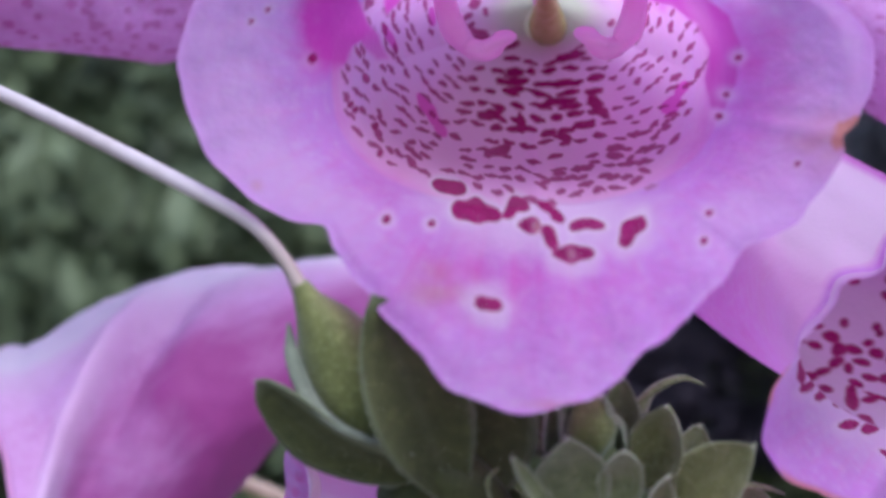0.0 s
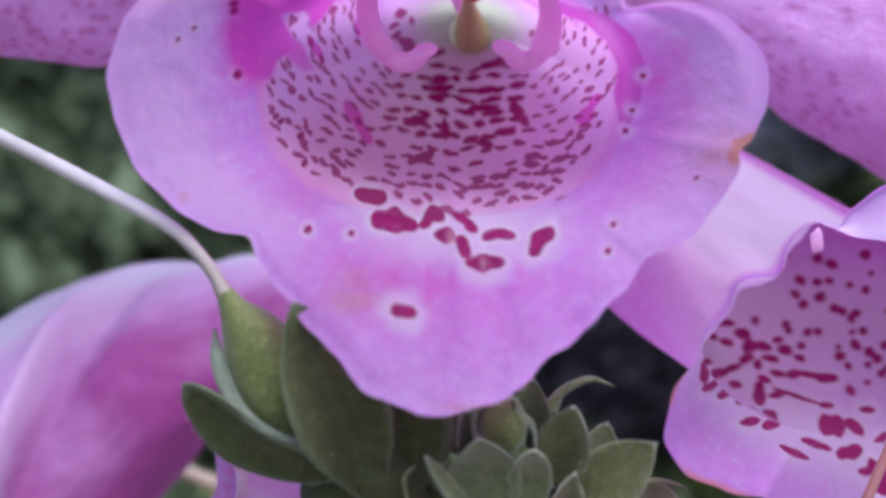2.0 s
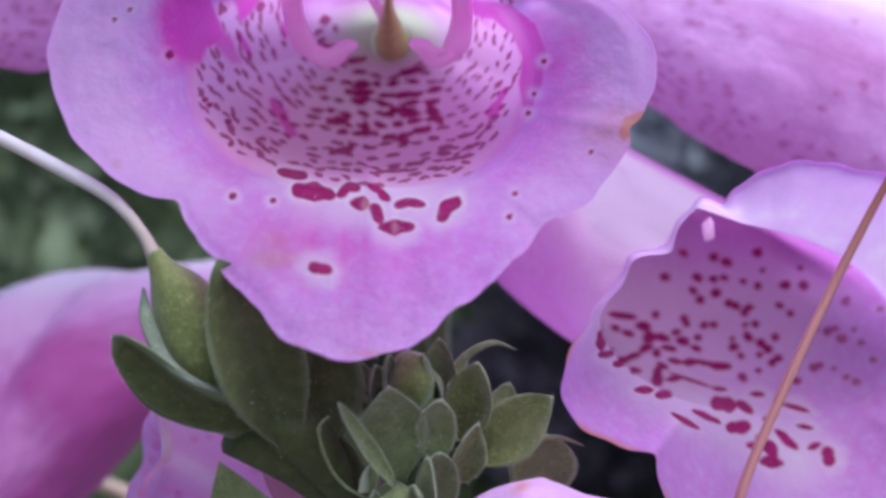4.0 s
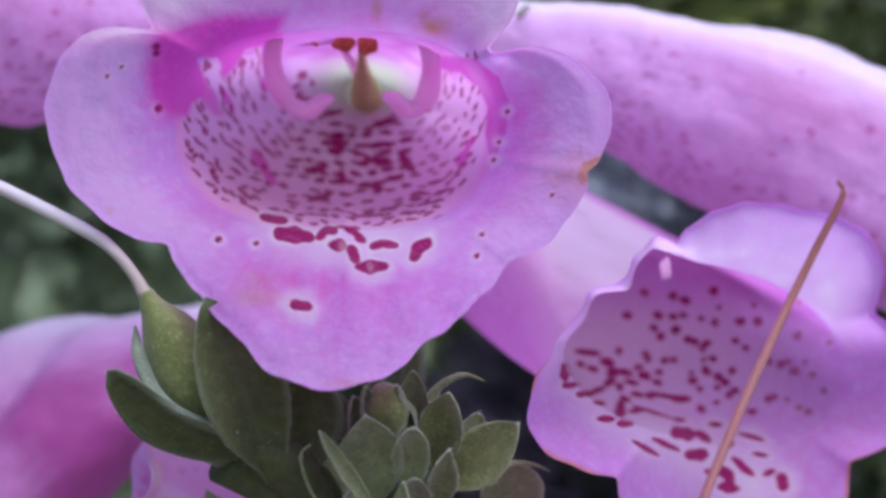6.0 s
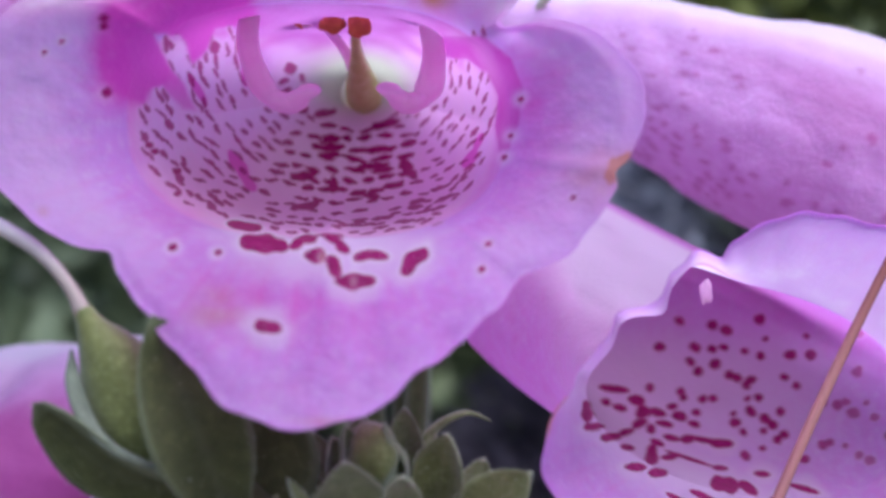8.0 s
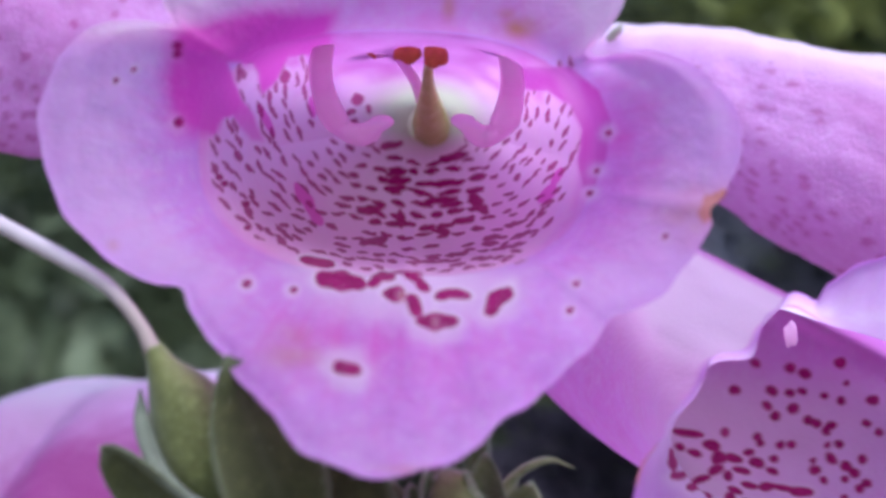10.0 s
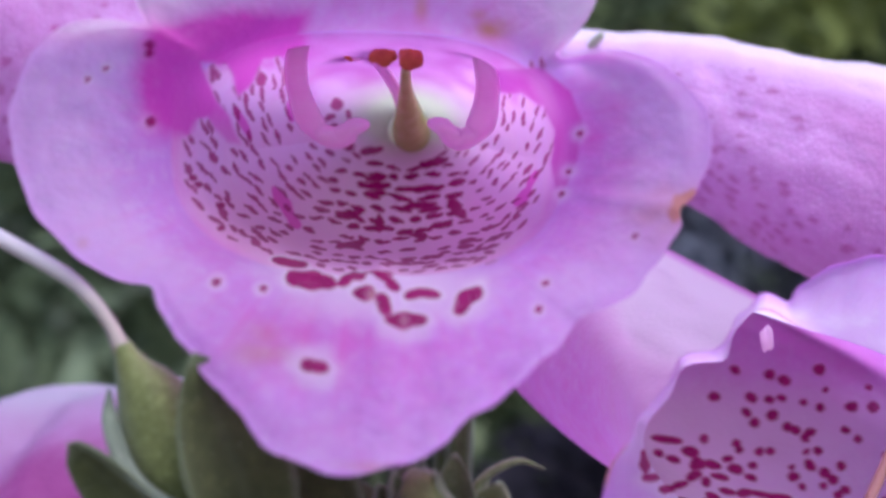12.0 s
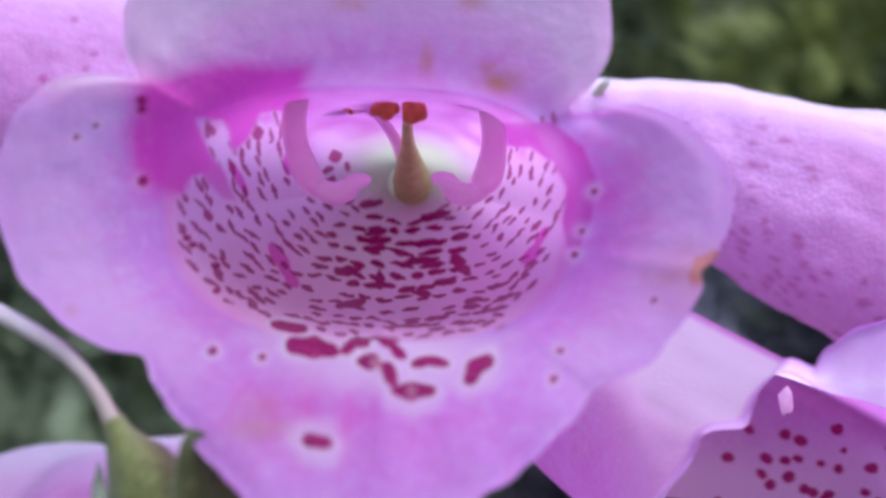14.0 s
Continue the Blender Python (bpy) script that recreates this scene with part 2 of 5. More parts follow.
def spline(points, count):
    """Smooth curve through points (Catmull-Rom), as count rows."""
    p = np.asarray(points, float)
    q = np.vstack([2 * p[0] - p[1], p, 2 * p[-1] - p[-2]])
    t = np.linspace(0, len(p) - 1 - 1e-9, count)
    i = t.astype(int)
    f = (t - i)[:, None]
    a, b, c, d = q[i], q[i + 1], q[i + 2], q[i + 3]
    return 0.5 * (2 * b + (c - a) * f + (2 * a - 5 * b + 4 * c - d) * f**2 + (3 * b - a - 3 * c + d) * f**3)


def smooth(lo, hi, v):
    t = np.clip((v - lo) / (hi - lo), 0, 1)
    return t * t * (3 - 2 * t)


def wobble(p, scale, seed=0.0):
    """Smooth noise of an (n, 3) array of places in mm."""
    return np.array([noise.noise(Vector((x * scale + seed, y * scale, z * scale))) for x, y, z in np.asarray(p, float)])


def rod(points, radii, count=24, sides=10, flat=1.0, side_hint=(0, 0, 1), cap=True):
    """A tapered round (or flattened) stem along a curve."""
    c = spline(points, count)
    r = spline(np.c_[radii, radii, radii], count)[:, 0]
    tan = np.gradient(c, axis=0)
    tan /= np.linalg.norm(tan, axis=1)[:, None]
    u = np.cross(tan, np.asarray(side_hint, float))
    u /= np.linalg.norm(u, axis=1)[:, None] + 1e-9
    w = np.cross(tan, u)
    a = np.linspace(0, 2 * np.pi, sides, endpoint=False)
    v = c[:, None] + r[:, None, None] * (np.cos(a)[None, :, None] * u[:, None] + flat * np.sin(a)[None, :, None] * w[:, None])
    v = v.reshape(-1, 3)
    f = [tuple(q) for q in grid_faces(count, sides, True)]
    if cap:
        f += [tuple(range(sides))[::-1], tuple(range((count - 1) * sides, count * sides))]
    return v, f


def blob(centre, radii, turn=None, lumps=0.0, rows=14, cols=20, seed=0.0):
    """A rounded body, stretched and slightly lumpy."""
    th, ph = np.meshgrid(np.linspace(0, np.pi, rows), np.linspace(0, 2 * np.pi, cols, endpoint=False), indexing="ij")
    p = np.stack([np.sin(th) * np.cos(ph), np.sin(th) * np.sin(ph), np.cos(th)], -1).reshape(-1, 3)
    k = 1 + lumps * wobble(p, 1.6, seed)
    p = p * np.asarray(radii) * k[:, None]
    if turn is not None:
        p = p @ np.asarray(turn.to_3x3()).T
    return p + np.asarray(centre), [tuple(q) for q in grid_faces(rows, cols, True)]


def blade(base, tip, width, facing, bend=0.0, cup=0.25, thick=0.35, widest=0.45, count=26, across=13, seed=0.0, blunt=0.75, sway=0.0, hairs=420, band=None):
    """A thick leaf from base to tip, its upper side towards facing; bend bows it, cup hollows it. Returns shape and weights."""
    base, tip, up = (np.asarray(v, float) for v in (base, tip, facing))
    way = tip - base
    length = np.linalg.norm(way)
    d = way / length
    up = up - d * (up @ d)
    up /= np.linalg.norm(up)
    side = np.cross(d, up)
    u = np.linspace(0, 1, count)
    v = np.linspace(-1, 1, across)
    k = math.log(0.5) / math.log(widest)
    w = width / 2 * np.maximum(np.sin(np.pi * u**k), 0) ** blunt
    w = np.maximum(w, width * 0.14 * (1 - u))
    mid = base + np.outer(u, way) + np.outer(bend * length * np.sin(np.pi * u), up) + np.outer(sway * length * np.sin(np.pi * u), side)
    top = mid[:, None] + (w[:, None] * v)[..., None] * side + (cup * w[:, None] * v[None] ** 2)[..., None] * up
    top = top.reshape(-1, 3)
    top = top + np.outer(0.10 * width * wobble(top, 1.1 / max(width, 1), seed), up)
    edge = (1 - np.abs(v[None]) ** 6 * np.ones((count, 1))).ravel()
    taper = np.repeat(np.minimum(1, 0.25 + w / (w.max() + 1e-9)), across)
    low = top - np.outer(thick * (0.15 + 0.85 * edge) * taper, up)
    n = len(top)
    f = grid_faces(count, across, False)
    g = f[:, ::-1] + n
    ring = [i * across for i in range(count)] + [(count - 1) * across + j for j in range(1, across)] + [i * across + across - 1 for i in range(count - 2, -1, -1)] + list(range(across - 2, 0, -1))
    wall = [(ring[i], ring[(i + 1) % len(ring)], ring[(i + 1) % len(ring)] + n, ring[i] + n) for i in range(len(ring))]
    rim = np.tile(0.75 * smooth(0.80, 1.0, np.abs(v))[None], (count, 1)).ravel()
    rim = np.maximum(rim, 0.12 * np.exp(-((v[None] / 0.10) ** 2) * np.ones((count, 1))).ravel())
    if band is not None:
        rim = np.maximum(rim, np.tile(0.8 * smooth(band, band + 0.2, v)[None], (count, 1)).ravel())
    rim = np.maximum(rim, np.repeat(smooth(0.93, 1.0, u), across))
    faces = [tuple(q) for q in f] + [tuple(q) for q in g] + wall
    # down: fine short hairs, most of them along the margin
    rnd = np.random.RandomState(int(seed * 10) + 1)
    root = np.where(rnd.rand(hairs) < 0.6, np.array(ring)[rnd.randint(0, len(ring), hairs)], rnd.randint(0, n, hairs))
    a = top[root] + (top[np.minimum(root + across, n - 1)] - top[root]) * rnd.rand(hairs, 1) * (root + across < n)[:, None]
    out = (a - mid[root // across])
    out /= np.linalg.norm(out, axis=1)[:, None] + 1e-6
    way = out * 0.9 + 0.7 * up + 0.45 * rnd.randn(hairs, 3)
    way /= np.linalg.norm(way, axis=1)[:, None]
    size = (0.10 + 0.17 * rnd.rand(hairs))[:, None]
    wide = np.cross(way, rnd.randn(hairs, 3))
    wide *= 0.007 / (np.linalg.norm(wide, axis=1)[:, None] + 1e-9)
    tuft = np.stack([a - wide, a + wide, a + way * size], 1).reshape(-1, 3)
    return (np.vstack([top, low]), faces), {"margin": np.r_[rim, rim * 0.7]}, tuft


def leaf_part(name, parent, material, label="", **kw):
    shape, w, tuft = blade(**kw)
    DOWNY.setdefault(parent, []).append(tuft)
    return part(name, shape, material, parent, label, w)


DOWNY = {}


def grow_down():
    """The fine hairs of each thing's leaves, as one mesh a thing."""
    for parent, tufts in DOWNY.items():
        v = np.vstack(tufts)
        tagged(part("down", (v, np.arange(len(v)).reshape(-1, 3)), DOWN_GREEN, parent, "fine pale hairs"), kind="stuff")


# ---- flowers ----
def reach(th, cx, cz, a, b, power, lean=0.0):
    """Distance from the centre of the mouth, in the way th, to the far side of a rounded lobe; 0 where it misses."""
    r = np.linspace(0, 26, 521)
    x, z = np.outer(np.cos(th), r) - cx, np.outer(np.sin(th), r) - cz
    c, s = math.cos(lean), math.sin(lean)
    x, z = c * x + s * z, c * z - s * x
    inside = np.abs(x / a) ** power + np.abs(z / b) ** power < 1
    return np.where(inside.any(1), r[inside.shape[1] - 1 - inside[:, ::-1].argmax(1)], 0.0)


def soften(v, width):
    k = np.hanning(width)
    k /= k.sum()
    h = width
    return np.convolve(np.r_[v[-h:], v, v[:h]], k, "same")[h:-h]


def spot_field(x, z, spots, halo=1.25):
    """Cover of rounded spots (x, z, half length, half width, angle) at places x, z, and of the pale rings round them."""
    cover, ring = np.zeros_like(x), np.zeros_like(x)
    for cx, cz, a, b, ang in spots:
        near = np.flatnonzero((np.abs(x - cx) < a + 1.3) & (np.abs(z - cz) < a + 1.3))
        if not len(near):
            continue
        dx, dz = x[near] - cx, z[near] - cz
        c, s = math.cos(ang), math.sin(ang)
        u, v = (c * dx + s * dz) / a, (c * dz - s * dx) / b
        rag = 0.15 * np.sin(dx * 6 + cx * 7) + 0.15 * np.sin(dz * 7 + cz * 5)
        s = np.maximum(np.sqrt(np.abs(u) ** 2.1 + np.abs(v) ** 2.1), 0.02)
        d = np.hypot(dx, dz) * (1 - 1 / s) + rag * min(1, b / 0.4) * b
        cover[near] = np.maximum(cover[near], 1 - smooth(-0.03, 0.07, d))
        top = 1.0 if a > 0.45 else 0.8 if halo > 1 else 0.6
        ring[near] = np.maximum(ring[near], top - top * smooth(-0.1, 0.36 if halo < 1 else halo if a > 0.31 else 0.6, d))
    return cover, ring


def corolla(parent, centre, plane, rim, edge, y_rim, y_edge, base, steep, bulge, back, paint, material, sizes, labels=()):
    """A flower looked into: a throat that narrows from its rim to base (x, z, depth, radius) and on to the foot back
    (x, z, depth, radius), and lobes that spread from the rim to the edge. Outlines are shaped to fit the camera's view
    over the plane at one depth and carried to each point's depth.
    All of rim, edge, y_rim, y_edge, steep and bulge are given for each way round. Built as throat, lip and lobes."""
    N, TUBE, LOBE, BACK = sizes
    th = np.linspace(0, 2 * np.pi, N, endpoint=False)
    c, s = np.cos(th), np.sin(th)
    down = np.maximum(-s, 0)
    cx, cz = centre
    bx, bz, by, br = base
    X, Y, Z, Q, E = [], [], [], [], []
    for k in np.linspace(0, 1, BACK, endpoint=False):
        m = smooth(0, 1, np.full(1, k))[0]
        yy = back[2] + (by - back[2]) * k
        r = back[3] + (br - back[3]) * m
        X.append(back[0] + (bx - back[0]) * m + r * c), Z.append(back[1] + (bz - back[1]) * m + r * s), Y.append(np.full(N, yy))
        Q.append(np.full(N, 1.0)), E.append(np.zeros(N))
    for q in 1 - np.linspace(0, 1, TUBE, endpoint=False):
        m = 0.35 * smooth(0, 1, np.full(1, q))[0] + 0.65 * q
        r = (rim - paint.get("dent", 0) * (1 - math.exp(-9 * q))) * (1 - q) + br * q + paint.get("belly", 0) * math.sin(math.pi * q)
        X.append(cx + (bx - cx) * m + r * c), Z.append(cz + (bz - cz) * m + r * s)
        Y.append(y_rim + (by - y_rim) * (1 - (1 - q) ** steep))
        Q.append(np.full(N, q)), E.append(np.zeros(N))
    for k in np.linspace(0, 1, LOBE):
        e = min(k / 0.965, 1.0)
        r = rim + (edge - rim) * e
        X.append(cx + r * c), Z.append(cz + r * s)
        roll = 0.5 * smooth(0.80, 1.0, np.full(1, e))[0] * (0.6 + 0.4 * np.sin(5 * th))
        Y.append(y_rim + (y_edge - y_rim) * e**1.15 - bulge * math.sin(math.pi * e) + roll + 14 * max(0.0, k - 0.965))
        Q.append(np.zeros(N)), E.append(np.full(N, e))
    Y = np.array(Y)
    kern = np.hanning(63)
    kern /= kern.sum()
    pad = np.vstack([np.repeat(Y[:1], 31, 0), Y, np.repeat(2 * Y[-1:], 31, 0) - Y[-2:-33:-1]])
    even = sum(w * pad[i:i + len(Y)] for i, w in enumerate(kern))
    ease = np.clip(1.05 - paint.get("brim", 1.25) * down**3, 0, 1) * (1 - paint.get("crisp", 0))
    near = np.exp(-(((np.arange(len(Y)) - BACK - TUBE) / 42.0) ** 2))[:, None]
    Y = Y + (even - Y) * ease * near
    x, y, z, q, e = (np.concatenate(v) for v in (X, list(Y), Z, Q, E))
    ang = np.tile(th, BACK + TUBE + LOBE)
    p3 = np.c_[x, y * 0.4, z]
    n1, n2 = wobble(p3, 0.22, 3.0), wobble(p3, 0.7, 9.0)
    y = y + 0.35 * n1 * e + 0.10 * n2 + (0.022 * wobble(p3, 1.7, 14.0) + 0.05 * wobble(np.c_[5 * np.cos(ang), 5 * np.sin(ang), e * 2], 1.0, 2.0)) * smooth(0.0, 0.2, e)
    cuts = paint["cuts"]
    for i, a0 in enumerate(cuts):
        off = (ang - a0 + np.pi) % (2 * np.pi) - np.pi
        lobe_side = off if i in (1, 3) else -off     # the side lobes lie a little in front of both lips
        y = y + 0.5 * np.exp(-((off / 0.09) ** 2)) * e - paint.get("lap", 0) * e * smooth(-0.03, 0.03, lobe_side) * np.exp(-((off / 0.30) ** 2))
    for points, wide, high in paint.get("creases", ()):
        y = y + high * stroke(x, z, points, wide) * smooth(0.0, 0.03, q) * (np.cos(ang) < 0.1)
    if "pleats" in paint:                   # soft folds along the outer wall of the tube
        y = y + paint["pleats"] * np.sin(8.0 * ang + 7.0 * q + 2.0 * n1) * smooth(0.02, 0.2, q) * smooth(0.9, 0.4, q) * smooth(0.1, -0.5, np.cos(ang + 0.3))
    verts = np.c_[x * y / plane, y, z * y / plane]
    w = paint["pigment"](x, z, q, e, ang, n1, n2)
    vein = np.clip(np.sin(74 * ang + 5 * n1) * np.sin(31 * ang + 2) + 0.4 * n2, 0, 1) * smooth(0.0, 0.25, e) * smooth(1.0, 0.6, e)
    w["magenta"] = np.clip(w["magenta"] + 0.13 * vein, 0, 1)
    w["pale"] = np.clip(w["pale"] + 0.10 * np.clip(wobble(p3, 1.9, 4.0), 0, 1) * smooth(0.0, 0.2, e), 0, 1)
    faces = grid_faces(BACK + TUBE + LOBE, N, True)
    row, col = np.divmod(np.arange(len(faces)), N)
    body = row < BACK + TUBE
    mid = (th[col] + np.pi / N) % (2 * np.pi)
    kinds = [("throat", body)]
    for i, name in enumerate(("side_lobe", "upper_lip", "side_lobe", "lower_lip")):
        a, b = cuts[i - 1] % (2 * np.pi), cuts[i] % (2 * np.pi)
        inside = (mid >= a) & (mid < b) if a < b else (mid >= a) | (mid < b)
        kinds.append((name, ~body & inside))
    rnd = np.random.RandomState(6)
    lip_th = np.abs((ang - 1.5 * np.pi + np.pi) % (2 * np.pi) - np.pi)
    some = np.flatnonzero((e > 0.05) & (e < 0.99) & (lip_th < 0.95))
    brim = np.flatnonzero((e > 0.93) & (e < 1.0) & (lip_th < 1.0))
    root = np.r_[rnd.choice(some, paint["hairs"]), rnd.choice(brim, paint["hairs"] // 2)]
    a = verts[root] + np.array([0, -0.02, 0])
    out = np.c_[np.cos(ang[root]), 0 * root, np.sin(ang[root])]
    way = 0.6 * out + np.array([0, -0.7, -0.1]) + 0.4 * rnd.randn(len(root), 3)
    way /= np.linalg.norm(way, axis=1)[:, None]
    wide = np.cross(way, rnd.randn(len(root), 3))
    wide *= 0.009 / np.linalg.norm(wide, axis=1)[:, None]
    tuft = np.stack([a - wide, a + wide, a + way * (0.08 + 0.16 * rnd.rand(len(root)))[:, None]], 1).reshape(-1, 3)
    tagged(part("down", (tuft, np.arange(len(tuft)).reshape(-1, 3)), DOWN, parent, "fine pale hairs"), kind="stuff")
    for name, pick in kinds:
        f = faces[pick]
        used, at = np.unique(f, return_inverse=True)
        part(name, (verts[used], at.reshape(-1, 4)), material, parent, dict(labels).get(name, ""), {k: np.asarray(v)[used] for k, v in w.items()})


def stroke(x, z, points, width):
    """Soft band along a smooth line through points."""
    line = spline(points, 60)
    d = np.full(len(x), 1e9)
    for px, pz in line:
        d = np.minimum(d, (x - px) ** 2 + (z - pz) ** 2)
    return np.exp(-d / width**2)


def area(x, z, corners):
    """Distance out of a many-sided area (negative inside it)."""
    d, odd = np.full(len(x), 1e9), np.zeros(len(x), bool)
    for (ax, az), (bx, bz) in zip(corners, corners[1:] + corners[:1]):
        k = np.clip(((x - ax) * (bx - ax) + (z - az) * (bz - az)) / ((bx - ax) ** 2 + (bz - az) ** 2), 0, 1)
        d = np.minimum(d, np.hypot(x - ax - k * (bx - ax), z - az - k * (bz - az)))
        cross = (az > z) != (bz > z)
        odd ^= cross & (x < ax + (z - az) * (bx - ax) / (bz - az if bz != az else 1.0))
    return np.where(odd, -d, d)


def throat_edge(x, z):
    """1 along the outer edge of the spotted mouth of the main flower, less inside."""
    wide = np.where(x < -5.2, 10.0, 8.2)
    return (np.abs((x + 5.2) / wide) ** 2.7 + np.abs((z - 8.3) / 7.8) ** 2.7) ** (1 / 2.7)


def dome(x, z, cx, cz, a, b):
    return np.exp(-(((x - cx) / a) ** 2) - (((z - cz) / b) ** 2))


def main_flower():
    """The open flower that faces the eye: throat, lobes and all that stands in it."""
    N = 560
    th = np.linspace(0, 2 * np.pi, N, endpoint=False)
    c, s = np.cos(th), np.sin(th)
    down, up = np.maximum(-s, 0), np.maximum(s, 0)
    low = 1 / ((np.abs(c) / 9.6) ** 2.4 + (np.abs(s) / 5.95) ** 2.4) ** (1 / 2.4)
    high = 1 / ((np.abs(c) / 9.6) ** 2.5 + (np.abs(s) / 6.1) ** 2.5) ** (1 / 2.5)
    rim = np.where(s < 0, low, high) - 0.35 * np.exp(-(((th - 4.86) / 0.10) ** 2))
    lip = np.maximum(reach(th, 0.03, -5.70, 10.8, 9.8, 1.38, -0.09), reach(th, -0.15, -11.2, 5.5, 4.05, 2.1))
    left = reach(th, -11.28, -0.25, 5.40, 6.85, 2.0, 0.60)
    right = reach(th, 10.82, -1.25, 4.63, 6.42, 2.59, -0.51)
    top = reach(th, -0.40, 8.60, 11.2, 5.6, 2.4)
    edge = soften(np.maximum.reduce([lip, left, right, top, rim + 1.6]), 7)
    edge = edge + 0.14 * np.sin(9 * th + 1) * up + 0.06 * np.sin(23 * th) + 0.05 * np.sin(41 * th + 2)
    edge = edge - 0.55 * np.exp(-(((th - 6.12) / 0.035) ** 2))
    spots = [
        (-8.37, 0.20, 1.24, 0.40, -0.10),
        (-9.58, 1.18, 0.87, 0.24, -0.20),
        (-6.69, 0.27, 0.47, 0.24, 0.75),
        (-6.19, 0.47, 0.47, 0.24, -0.15),
        (-4.98, 0.47, 0.44, 0.20, -0.45),
        (-4.44, 0.07, 0.44, 0.22, -0.75),
        (-3.36, -0.37, 0.50, 0.24, 0.40),
        (-2.69, -0.34, 0.54, 0.22, -0.20),
        (-5.78, -0.40, 0.50, 0.37, 0.10),
        (-4.84, -0.91, 0.57, 0.30, -1.00),
        (-3.73, -1.68, 0.91, 0.39, 0.05),
        (-0.87, -0.57, 0.87, 0.37, 0.85),
        (-7.90, -3.97, 0.64, 0.32, -0.25),
    ]
    spots = [(x, z, a, b * 1.12, t) for x, z, a, b, t in spots]
    spots += [(x, z, r, r * 0.85, 0.6) for x, z, r in ((-12.78, -0.07, 0.21), (-10.56, -0.30, 0.17), (2.79, 0.27, 0.17), (2.49, -1.01, 0.17), (6.93, 2.62, 0.13), (4.25, 7.55, 0.15), (3.75, 5.75, 0.13), (3.45, 4.7, 0.14), (-16.37, 7.67, 0.24), (-19.40, 9.55, 0.13), (-18.56, 10.12, 0.13), (-16.51, 11.33, 0.24), (-16.51, 10.93, 0.20), (-14.46, 5.21, 0.17), (-14.22, 4.94, 0.17), (-13.21, 4.03, 0.20), (-13.01, 2.79, 0.17))]
    rnd = random.Random(5)
    ox, oz = -4.8, 9.2
    small = []
    zz = 6.75
    for k in range(12):                     # dashes across the floor of the throat, merging in the middle
        flat = smooth(3.6, 1.4, np.float64(zz))
        wide = 2.9 + 0.24 * k
        xx = -5.0 - wide + rnd.uniform(0, 0.5)
        while xx < -5.0 + wide:
            mid = max(0.0, 1.1 - abs(xx + 4.6) / 3.4) * max(0.0, 1 - abs(zz - 4.9) / 2.9)
            a = rnd.uniform(0.24, 0.44) + 0.42 * mid * rnd.random()
            if rnd.random() < 0.88 + 0.2 * mid:
                h = (rnd.uniform(0.098, 0.150) + 0.075 * mid * rnd.random()) * (1 - 0.35 * flat)
                bow = 0.030 * (xx + a + 5.0) ** 2 * (1 - 0.3 * flat) - 0.22 * flat * math.exp(-(((xx + 5.2) / 0.8) ** 2))
                small.append((xx + a, zz + bow + rnd.uniform(-0.13, 0.13), a, h, (-0.24 if xx < -5.0 else 0.20) * rnd.uniform(0.1, 1.5)))
            xx += a * 2 + rnd.uniform(0.02, 0.40) * (1 - 0.5 * mid)
        zz -= 0.56 - 0.10 * flat
    for ring_no in range(19):               # flecks up the side walls, drawn out round the tube
        rr = 2.9 + 0.56 * ring_no
        step = 0.84 / rr
        for k in range(-60, 61):
            a = -math.pi / 2 + (k + 0.5 * (ring_no % 2)) * step
            off = abs(a + math.pi / 2)
            xx, zz = ox + rr * math.cos(a), oz + rr * math.sin(a) * 0.93
            if off < 0.50 + 0.22 * rnd.random() or off > 2.0 or zz > 10.6 + 0.5 * rnd.random() or rnd.random() < 0.10 or rr < 4.6 and off > 1.2:
                continue
            if throat_edge(xx, zz) > 0.99 or abs(xx + 5.0) < 3.0 + 0.24 * (6.75 - zz) / 0.5 and zz < 6.8:
                continue
            xx, zz = xx + rnd.uniform(-0.20, 0.20), zz + rnd.uniform(-0.22, 0.22)
            lie = math.atan2((zz - oz) * 1.15, xx - ox) + math.pi / 2 + (0.22 if xx < ox else -0.22)
            thin = 1.0 if xx < ox else 0.88
            small.append((xx, zz, rnd.uniform(0.21, 0.42) * thin, rnd.uniform(0.066, 0.102) * thin, lie + rnd.uniform(-0.25, 0.25)))
    for k in range(34):                     # a last row along the foot of the mouth
        a = -math.pi / 2 + (k - 16.5) * 0.062
        r = rnd.uniform(0.84, 0.97)
        if rnd.random() < 0.35:
            continue
        xx = -5.2 + r * (8.2 if math.cos(a) > 0 else 10.0) * math.copysign(abs(math.cos(a)) ** 0.74, math.cos(a))
        small.append((xx, 8.3 - r * 7.8 * abs(math.sin(a)) ** 0.74, rnd.uniform(0.24, 0.42), rnd.uniform(0.07, 0.105), 0.9 * (a + math.pi / 2) + rnd.uniform(-0.1, 0.1)))
